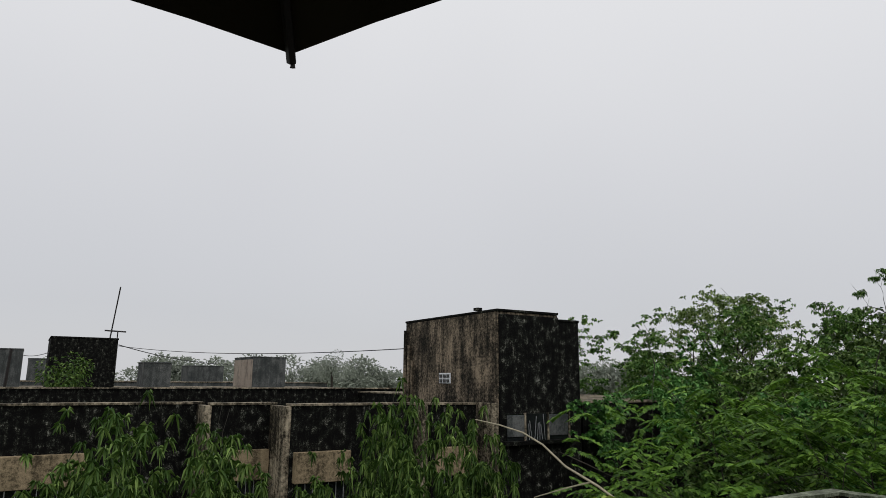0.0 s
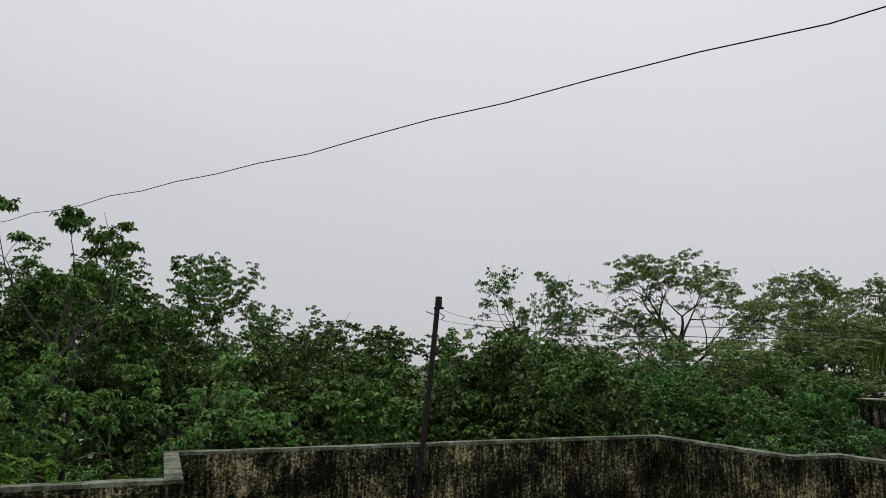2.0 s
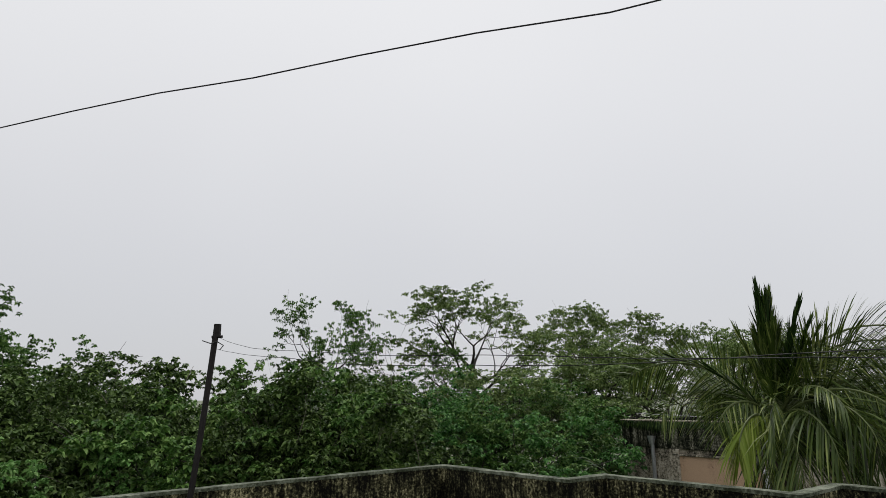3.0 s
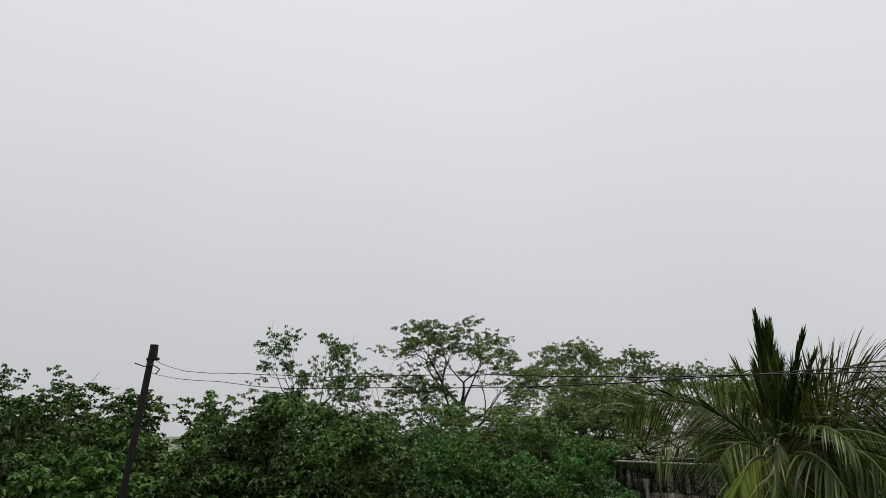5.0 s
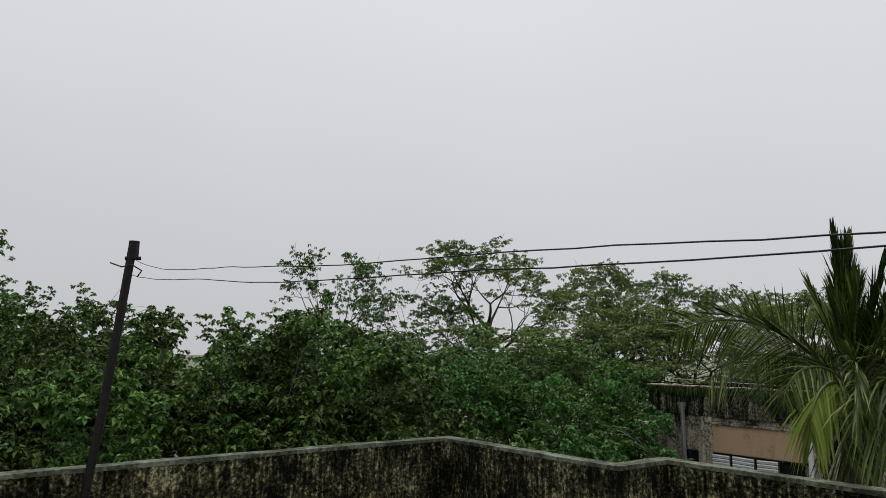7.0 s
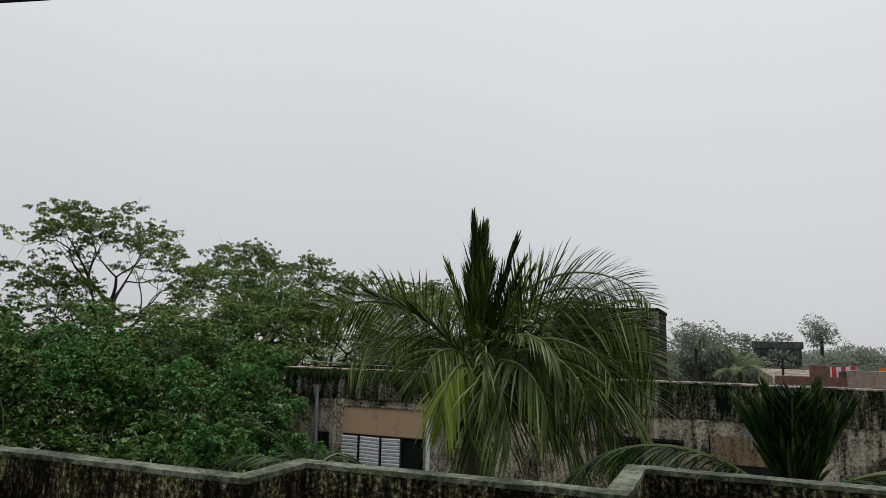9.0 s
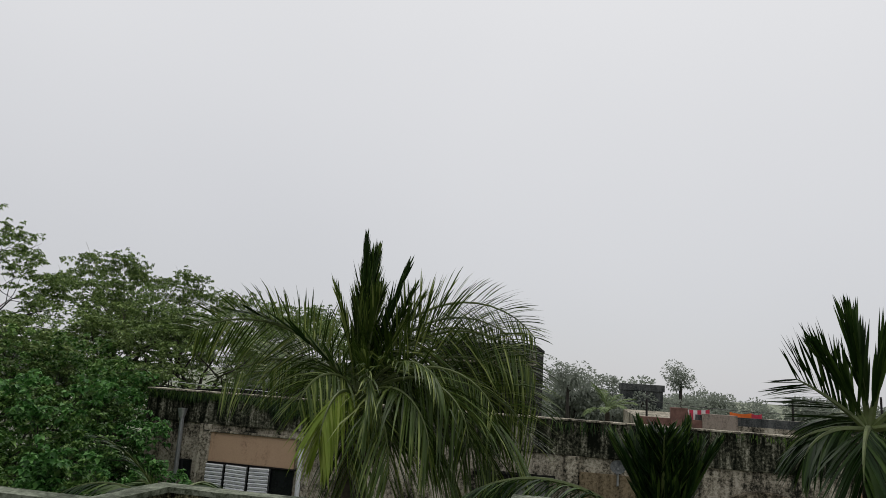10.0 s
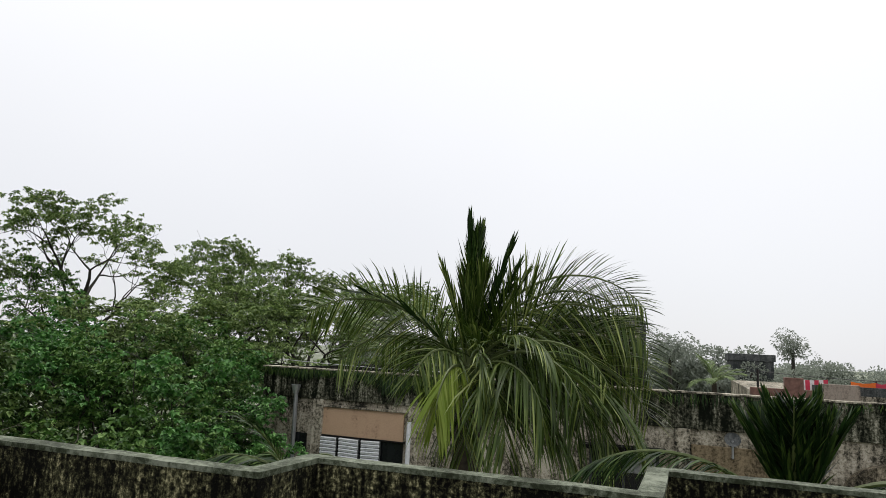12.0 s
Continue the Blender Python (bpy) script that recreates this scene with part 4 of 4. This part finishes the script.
# ---- palms ----
def frond(rng, length, el0, el1, n, leaf_len, spread, hang):
    """One feather leaf from the origin towards +x, rising at el0 and ending at el1 degrees: stalk points, leaflets."""
    s = np.linspace(0, 1, 18)
    e = np.radians(el0 + (el1 - el0) * s ** 1.3)
    step = length / 17
    stalk = np.zeros((18, 3))
    for i in range(1, 18):
        stalk[i] = stalk[i - 1] + step * np.array([math.cos(e[i]), 0.05 * math.sin(4 * s[i] + el0), math.sin(e[i])])
    t = np.linspace(0.16, 0.99, n)
    base = np.stack([np.interp(t, s, stalk[:, k]) for k in range(3)], 1)
    tang = unit(np.stack([np.interp(t, s, np.gradient(stalk[:, k], s)) for k in range(3)], 1))
    side = np.tile(np.array([0, 1.0, 0]), (n, 1))
    top = unit(np.cross(tang, side))
    if spread >= 0.75:
        tw = rng.choice([-1, 1]) * (rng.uniform(0.95, 1.35) if hang < 0.28 else rng.uniform(0.2, 0.7))
        side, top = side * math.cos(tw) + top * math.sin(tw), top * math.cos(tw) - side * math.sin(tw)
    bs, ws, ls = [], [], []
    for sg in (1, -1):
        w = tang * (1.08 - 0.66 * spread + 0.35 * t[:, None]) + side * sg * spread + top * 0.3 * spread * rng.uniform(0.1, 0.8, (n, 1))
        w = unit(w) - np.array([0, 0, 1.0]) * hang * rng.uniform(0.5, 1.2, (n, 1))
        bs.append(base)
        ws.append(unit(w + rng.normal(size=(n, 3)) * 0.07))
        ls.append(leaf_len * np.sin(np.pi * (0.25 + 0.62 * t)) * rng.uniform(0.8, 1.1, n))
    return stalk, np.concatenate(bs), np.concatenate(ws), np.concatenate(ls)


def leaflets(b, w, l, wide, droop, rng):
    """Narrow leaflets in three bending lengths."""
    n = len(b)
    up = np.array([0, 0, 1.0])
    side = unit(np.cross(w, up))
    roll = rng.uniform(-0.7, 0.7, n)[:, None]
    side = side * np.cos(roll) + np.cross(side, w) * np.sin(roll)
    ring = []
    for s, k in ((0, 0.5), (0.35, 1.0), (0.7, 0.8)):
        c = b + w * (l * s)[:, None]
        c = c.copy(); c[:, 2] -= droop * l * s * s
        ring += [c + side * wide * k * 0.5, c - side * wide * k * 0.5]
    tip = b + w * (l * 0.97)[:, None]
    tip = tip.copy(); tip[:, 2] -= droop * l
    v = np.stack(ring + [tip], 1).reshape(-1, 3)
    i = np.arange(n) * 7
    f = np.concatenate([np.stack([i + a, i + c, i + d], 1) for a, c, d in ((0, 1, 3), (0, 3, 2), (2, 3, 5), (2, 5, 4), (4, 5, 6))])
    return v, f


def palm(name, x, y, z, trunk_r, fronds, mat, label, seed):
    """fronds: (bearing, length, rise, end slope, leaflets, leaflet length, leaflet width, spread, hang, limpness, yellow)."""
    rng = np.random.default_rng(seed)
    e = empty(name, x, y, 0)
    ring = [(x + 0.04 * math.sin(k), y, z * k / 14) for k in range(15)]
    wpart("trunk", tube(ring, [trunk_r * (1.25 - 0.3 * k / 14 + (0.06 if k % 2 else 0)) for k in range(15)], 10), M_HUSK, e)
    for turn, length, el0, el1, n, ll, wide, spread, hang, limp, yel in fronds:
        st, b, w, l = frond(rng, length, el0, el1, n, ll, spread, hang)
        a = radians(90 - turn)
        R = np.array([[math.cos(a), -math.sin(a), 0], [math.sin(a), math.cos(a), 0], [0, 0, 1]])
        o = np.array([x, y, z])
        v, f = leaflets(b @ R.T + o, w @ R.T, l, wide, limp, rng)
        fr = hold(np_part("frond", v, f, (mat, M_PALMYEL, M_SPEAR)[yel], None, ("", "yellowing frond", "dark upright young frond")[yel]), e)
        sp = st @ R.T + o
        tv = tube([tuple(p) for p in sp], [float(r) for r in np.linspace(0.028, 0.005, len(sp))], 5)
        part("stalk", tv, M_STEM, fr)
    return tagged(e, label, "palm")


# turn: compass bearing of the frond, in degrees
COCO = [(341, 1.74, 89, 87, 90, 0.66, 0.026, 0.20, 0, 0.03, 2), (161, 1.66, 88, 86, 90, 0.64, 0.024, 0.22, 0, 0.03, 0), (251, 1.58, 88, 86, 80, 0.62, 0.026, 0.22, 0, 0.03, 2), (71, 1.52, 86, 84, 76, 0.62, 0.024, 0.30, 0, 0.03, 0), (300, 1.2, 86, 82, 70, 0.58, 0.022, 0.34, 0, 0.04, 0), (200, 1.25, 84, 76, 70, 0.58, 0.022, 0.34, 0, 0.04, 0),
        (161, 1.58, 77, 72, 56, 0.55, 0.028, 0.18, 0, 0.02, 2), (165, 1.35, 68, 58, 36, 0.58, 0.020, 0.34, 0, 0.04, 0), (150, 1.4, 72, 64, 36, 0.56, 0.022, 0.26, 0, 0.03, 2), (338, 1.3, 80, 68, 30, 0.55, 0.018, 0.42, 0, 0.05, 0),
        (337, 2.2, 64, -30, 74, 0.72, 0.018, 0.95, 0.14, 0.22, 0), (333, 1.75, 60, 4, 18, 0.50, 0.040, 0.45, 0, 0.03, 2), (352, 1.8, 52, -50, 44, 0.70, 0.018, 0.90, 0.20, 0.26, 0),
        (158, 2.75, 84, -46, 90, 0.68, 0.018, 0.85, 0.05, 0.18, 0), (150, 2.45, 74, -50, 62, 0.70, 0.018, 0.90, 0.10, 0.22, 0), (154, 2.6, 79, -52, 74, 0.70, 0.020, 0.9, 0.08, 0.22, 0), (166, 2.5, 71, -55, 66, 0.74, 0.021, 0.9, 0.14, 0.26, 0), (160, 2.4, 63, -57, 62, 0.74, 0.021, 0.9, 0.16, 0.28, 0), (164, 2.4, 54, -58, 60, 0.76, 0.019, 0.90, 0.20, 0.28, 0), (170, 2.25, 38, -62, 58, 0.78, 0.019, 0.90, 0.25, 0.32, 0),
        (184, 2.0, 56, -74, 54, 0.80, 0.020, 0.85, 0.38, 0.40, 0), (200, 1.8, 50, -80, 50, 0.80, 0.020, 0.80, 0.45, 0.44, 0), (216, 1.6, 42, -84, 46, 0.78, 0.020, 0.80, 0.45, 0.44, 0), (176, 1.9, 20, -72, 50, 0.80, 0.020, 0.85, 0.45, 0.44, 0),
        (246, 1.6, 58, -86, 60, 0.64, 0.020, 0.85, 0.26, 0.36, 0), (268, 1.35, 40, -86, 40, 0.66, 0.028, 0.50, 0.60, 0.44, 1), (232, 1.5, 22, -84, 44, 0.76, 0.020, 0.8, 0.5, 0.44, 0),
        (205, 1.5, 70, -60, 56, 0.7, 0.019, 0.85, 0.30, 0.34, 0), (290, 1.25, 64, -80, 50, 0.62, 0.019, 0.8, 0.35, 0.36, 0), (178, 2.2, 30, -70, 50, 0.8, 0.020, 0.9, 0.35, 0.4, 0), (192, 1.7, 4, -80, 44, 0.78, 0.020, 0.8, 0.5, 0.44, 0), (252, 1.2, 10, -86, 54, 0.7, 0.020, 0.8, 0.5, 0.44, 0),
        (20, 1.8, 54, -46, 56, 0.70, 0.018, 0.9, 0.20, 0.22, 0), (120, 2.0, 54, -48, 60, 0.72, 0.018, 0.9, 0.20, 0.22, 0), (70, 1.6, 60, -20, 48, 0.64, 0.018, 0.8, 0.12, 0.18, 0)]
palm("coconut_palm", 7.37, 3.03, 10.55, 0.16, COCO, M_PALM, "coconut palm with arching wet green fronds", 1)
ARECA = [(20, 0.9, 76, 66, 54, 0.46, 0.024, 0.6, 0, 0.03, 0), (200, 0.9, 77, 68, 54, 0.46, 0.024, 0.6, 0, 0.03, 0), (330, 0.95, 83, 77, 56, 0.46, 0.026, 0.6, 0, 0.02, 0), (240, 0.95, 83, 76, 56, 0.46, 0.026, 0.6, 0, 0.02, 0),
         (9, 0.95, 70, 58, 50, 0.46, 0.024, 0.45, 0, 0.03, 0), (190, 0.95, 72, 60, 50, 0.46, 0.024, 0.45, 0, 0.03, 0), (280, 1.0, 80, 72, 56, 0.48, 0.026, 0.55, 0, 0.02, 0), (5, 1.0, 82, 74, 56, 0.48, 0.026, 0.5, 0, 0.02, 0), (185, 1.0, 84, 76, 56, 0.48, 0.026, 0.5, 0, 0.02, 0), (97, 0.95, 84, 76, 50, 0.46, 0.026, 0.5, 0, 0.02, 0),
         (352, 2.1, 50, -46, 84, 0.42, 0.016, 0.8, 0.5, 0.35, 0), (187, 1.5, 58, -52, 60, 0.42, 0.020, 0.6, 0.4, 0.3, 0), (172, 1.7, 52, -52, 64, 0.42, 0.020, 0.6, 0.4, 0.3, 0), (260, 0.9, 36, -44, 54, 0.42, 0.020, 0.7, 0.3, 0.3, 0), (230, 0.95, 44, -44, 54, 0.42, 0.020, 0.7, 0.3, 0.3, 0), (315, 0.9, 48, -30, 54, 0.42, 0.020, 0.7, 0.2, 0.2, 0), (340, 1.1, 40, -34, 54, 0.4, 0.020, 0.7, 0.2, 0.2, 1)]
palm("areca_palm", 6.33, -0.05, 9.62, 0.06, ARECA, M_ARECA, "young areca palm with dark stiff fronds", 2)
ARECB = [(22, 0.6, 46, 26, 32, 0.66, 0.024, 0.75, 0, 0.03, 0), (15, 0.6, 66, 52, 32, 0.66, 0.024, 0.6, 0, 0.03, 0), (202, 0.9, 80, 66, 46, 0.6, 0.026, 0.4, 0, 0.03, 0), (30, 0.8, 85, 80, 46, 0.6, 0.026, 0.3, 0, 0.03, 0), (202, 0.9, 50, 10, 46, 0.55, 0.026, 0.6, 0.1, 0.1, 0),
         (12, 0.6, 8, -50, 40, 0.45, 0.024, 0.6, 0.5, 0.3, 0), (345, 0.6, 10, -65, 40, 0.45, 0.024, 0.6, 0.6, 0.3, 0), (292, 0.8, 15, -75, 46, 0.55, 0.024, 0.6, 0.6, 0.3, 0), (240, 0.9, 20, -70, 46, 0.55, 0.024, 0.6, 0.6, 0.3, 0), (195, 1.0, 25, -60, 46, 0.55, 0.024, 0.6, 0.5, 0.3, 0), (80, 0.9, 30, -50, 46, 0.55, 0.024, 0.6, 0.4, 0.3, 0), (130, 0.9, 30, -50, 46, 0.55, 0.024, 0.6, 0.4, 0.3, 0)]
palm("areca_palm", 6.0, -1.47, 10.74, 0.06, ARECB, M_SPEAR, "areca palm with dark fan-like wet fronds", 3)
SMALL = [(k * 40, 1.5, 80 - 7 * k, 40 - 10 * k, 30, 0.5, 0.05, 0.6, 0.1, 0.2, 0) for k in range(9)]
palm("small_palm", 34.0, -0.2, 9.9, 0.12, SMALL, M_HAZEPALM, "hazy young palm behind the roofs", 4)
LOWF = [(200, 1.2, 40, -40, 34, 0.4, 0.03, 0.7, 0.3, 0.3, 0), (330, 1.2, 45, -30, 34, 0.4, 0.03, 0.7, 0.3, 0.3, 0), (260, 1.0, 40, -50, 30, 0.4, 0.03, 0.7, 0.4, 0.3, 0), (30, 1.1, 45, -40, 30, 0.4, 0.03, 0.7, 0.3, 0.3, 0), (100, 1.1, 45, -40, 30, 0.4, 0.03, 0.7, 0.3, 0.3, 0), (300, 1.3, 65, 20, 30, 0.4, 0.018, 0.6, 0.1, 0.2, 0)]
palm("small_palm", 7.6, 5.35, 9.2, 0.08, LOWF, M_ARECA, "low palm with drooping dark fronds below the parapet", 6)

# moss and grass hanging over the east parapet
rng = np.random.default_rng(17)
my = np.concatenate([rng.uniform(5.0, 10.2, 1500), rng.uniform(-13, 5.0, 800)])
clump = 0.5 + 0.5 * np.sin(my * 2.1) * np.sin(my * 0.9 + 1.0)
ml = (0.10 + 0.30 * clump ** 2 * (my > 5) + 0.16 * clump ** 2) * rng.uniform(0.4, 1.1, len(my))
mb = np.stack([np.full(len(my), EX - 0.10) - rng.uniform(0, 0.05, len(my)), my, EZ + 0.03 - rng.uniform(0, 0.1, len(my))], 1)
mw = unit(np.stack([-rng.uniform(0.05, 0.35, len(my)), rng.normal(size=len(my)) * 0.2, -np.ones(len(my))], 1))
v, f = leaf_mesh(mb, mw, ml, np.full(len(my), 0.028), 0.2, rng)
hold(np_part("moss", v, f, M_ARECA, None, "dark moss and grass hanging over the coping"), eb)

# bare branch with young leaves
br = empty("sapling", -7.2, 2.0, 0)
stem = [(-6.1, 2.6, 0), (-6.2, 2.6, 6.0), (-6.4, 2.8, 9.3), (-6.66, 3.12, 9.95), (-6.91, 3.1, 10.06), (-7.29, 3.02, 10.21), (-7.55, 2.95, 10.40), (-7.78, 2.87, 10.51), (-8.0, 2.72, 10.58), (-8.21, 2.55, 10.63)]
wpart("stem", tube(stem, [0.03, 0.025, 0.016, 0.013, 0.012, 0.011, 0.010, 0.009, 0.008, 0.005], 6), M_TWIG, br)
wpart("twig", tube([(-7.0, 3.08, 10.09), (-7.2, 2.95, 10.02), (-7.46, 2.75, 9.91)], [0.009, 0.007, 0.005], 5), M_TWIG, br)
rng = np.random.default_rng(9)
lb = np.array([(-6.55, 2.95, 9.9)] * 16) + rng.normal(size=(16, 3)) * np.array([0.1, 0.14, 0.05])
la = rng.uniform(0, 6.28, 16)
lw = np.stack([np.cos(la), np.sin(la), rng.uniform(-0.2, 0.4, 16)], 1)
v, f = leaf_mesh(lb, unit(lw), np.full(16, 0.2), np.full(16, 0.11), 0.5, rng)
hold(np_part("leaves", v, f, M_PALMYEL, None, "bright yellow-green young leaves"), br)
tagged(br, "bare pale branch of a sapling with young leaves", "sapling")


# ---- far woods ----
def far_wood(name, x0, y0, x1, y1, count, z, size, seed, label):
    rng = np.random.default_rng(seed)
    s = rng.uniform(0, 1, count)
    c = np.stack([x0 + (x1 - x0) * s, y0 + (y1 - y0) * s, z * rng.uniform(0.62, 1.0, count)], 1)
    c[:, :2] += rng.normal(size=(count, 2)) * size
    m = 480
    d = unit(rng.normal(size=(count, m, 3)))
    p = c[:, None] + d * size * rng.uniform(0.5, 1.0, (count, m, 1)) * np.array([1, 1, 0.75])
    w = unit(d + rng.normal(size=d.shape) * 0.5).reshape(-1, 3)
    ln = rng.uniform(0.35, 0.7, count * m) * size * 0.38
    v, f = leaf_mesh(p.reshape(-1, 3), w, ln, ln * 0.6, 0.4, rng)
    ob = np_part(name, v, f, M_HAZELEAF, None)
    trunks = joined(*[tube([(q[0], q[1], 0), (q[0], q[1], q[2])], 0.14, 4, False) for q in c[::2]])
    part("trunks", trunks, M_BARK, ob)
    return tagged(ob, label, "woodland", kind="stuff")


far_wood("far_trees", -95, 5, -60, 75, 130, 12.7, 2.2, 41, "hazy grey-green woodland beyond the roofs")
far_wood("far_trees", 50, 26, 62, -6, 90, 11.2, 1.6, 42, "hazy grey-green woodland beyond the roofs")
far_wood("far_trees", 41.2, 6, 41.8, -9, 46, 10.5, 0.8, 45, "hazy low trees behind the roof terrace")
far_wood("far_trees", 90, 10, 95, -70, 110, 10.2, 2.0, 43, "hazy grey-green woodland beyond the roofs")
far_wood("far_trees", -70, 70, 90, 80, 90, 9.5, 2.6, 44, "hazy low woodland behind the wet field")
def lone_far_tree(x, y, top, spread, seed, mat=M_HAZELEAF):
    rng = np.random.default_rng(seed)
    e = empty("far_tree", x, y, 0)
    wpart("trunk", tube([(x, y, 0), (x, y, top - spread)], [0.2, 0.1], 6), M_BARK, e)
    c = np.array([x, y, top - spread * 0.7]) + rng.normal(size=(22, 3)) * spread * np.array([0.5, 0.5, 0.35])
    d = unit(rng.normal(size=(22, 60, 3)))
    p = (c[:, None] + d * spread * 0.35).reshape(-1, 3)
    ln = rng.uniform(0.25, 0.5, len(p)) * spread * 0.4
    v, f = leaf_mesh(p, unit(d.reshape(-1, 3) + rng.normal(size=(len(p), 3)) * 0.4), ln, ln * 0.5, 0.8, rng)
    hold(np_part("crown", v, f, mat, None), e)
    return tagged(e, "single hazy tree on the far skyline", "tree", "far single trees")


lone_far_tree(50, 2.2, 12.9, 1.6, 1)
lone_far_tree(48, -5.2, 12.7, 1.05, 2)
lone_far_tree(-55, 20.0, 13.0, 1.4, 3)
shrub = lone_far_tree(-32.5, -0.1, 11.75, 0.95, 4, M_MANGO)
tagged(shrub, "pale green shrub growing on a far roof", "shrub")
fw2 = part("wire", tube(sag((-36, 1.8, 12.5), (-45, 9.0, 11.9), 0.2, 12), 0.02, 5), M_RUBBER)
tagged(fw2, "slack wire hanging from the dark tower", "wire")


# ---- open umbrella over the first steps ----
um = empty("umbrella", -1.90, -1.85, ROOF)
C, RR, RZ = Vector((-1.90, -1.85, 11.65)), 0.58, 11.297
rim = []
for k in range(8):
    a = radians(30 + 45 * k)
    rim.append(Vector((C.x + RR * math.sin(a), C.y + RR * math.cos(a), RZ)))
v, f = [], []
ROWS, COLS = 8, 6
for k in range(8):
    a, b = rim[k], rim[(k + 1) % 8]
    o = len(v)
    for r in range(ROWS + 1):
        s = r / ROWS
        h = C.z - (C.z - RZ) * s ** 1.8
        for c in range(COLS + 1):
            u = c / COLS
            e_ = a.lerp(b, u)
            pull = 1 - 0.03 * math.sin(math.pi * u) * s ** 2
            v.append((C.x + (e_.x - C.x) * s * pull, C.y + (e_.y - C.y) * s * pull, h + 0.015 * math.sin(math.pi * u) * s))
    for r in range(ROWS):
        for c in range(COLS):
            q = o + r * (COLS + 1) + c
            f.append((q, q + 1, q + COLS + 2, q + COLS + 1))
cn = part("canopy", (v, f), M_CANOPY, None, "black wet umbrella cloth", True)
hold(cn, um)
sol = cn.modifiers.new("cloth", "SOLIDIFY")
sol.thickness = 0.003
for k in range(8):
    pts = []
    for r in range(7):
        s = r / 6
        pts.append((C.x + (rim[k].x - C.x) * s, C.y + (rim[k].y - C.y) * s, C.z - (C.z - RZ) * s ** 1.8 - 0.008))
    wpart("rib", tube(pts, 0.004, 5), M_IRON, um)
    d = (rim[k] - C); d.z = 0; d.normalize()
    wpart("rib_tip", tube([rim[k] - d * 0.008 + Vector((0, 0, 0.002)), rim[k] + d * 0.003 - Vector((0, 0, 0.004)), rim[k] + d * 0.004 - Vector((0, 0, 0.010))], [0.0022, 0.0016, 0.0024], 6), M_IRON, um)
wpart("shaft", tube([C + Vector((0, 0, 0.06)), Vector((C.x, C.y, ROOF + 0.12))], 0.006, 8), M_STEEL, um)
wpart("handle", tube([Vector((C.x, C.y, ROOF)), Vector((C.x, C.y, ROOF + 0.14))], 0.014, 10), M_RUBBER, um)
tagged(um, "open black umbrella upright on the wet roof", "umbrella")
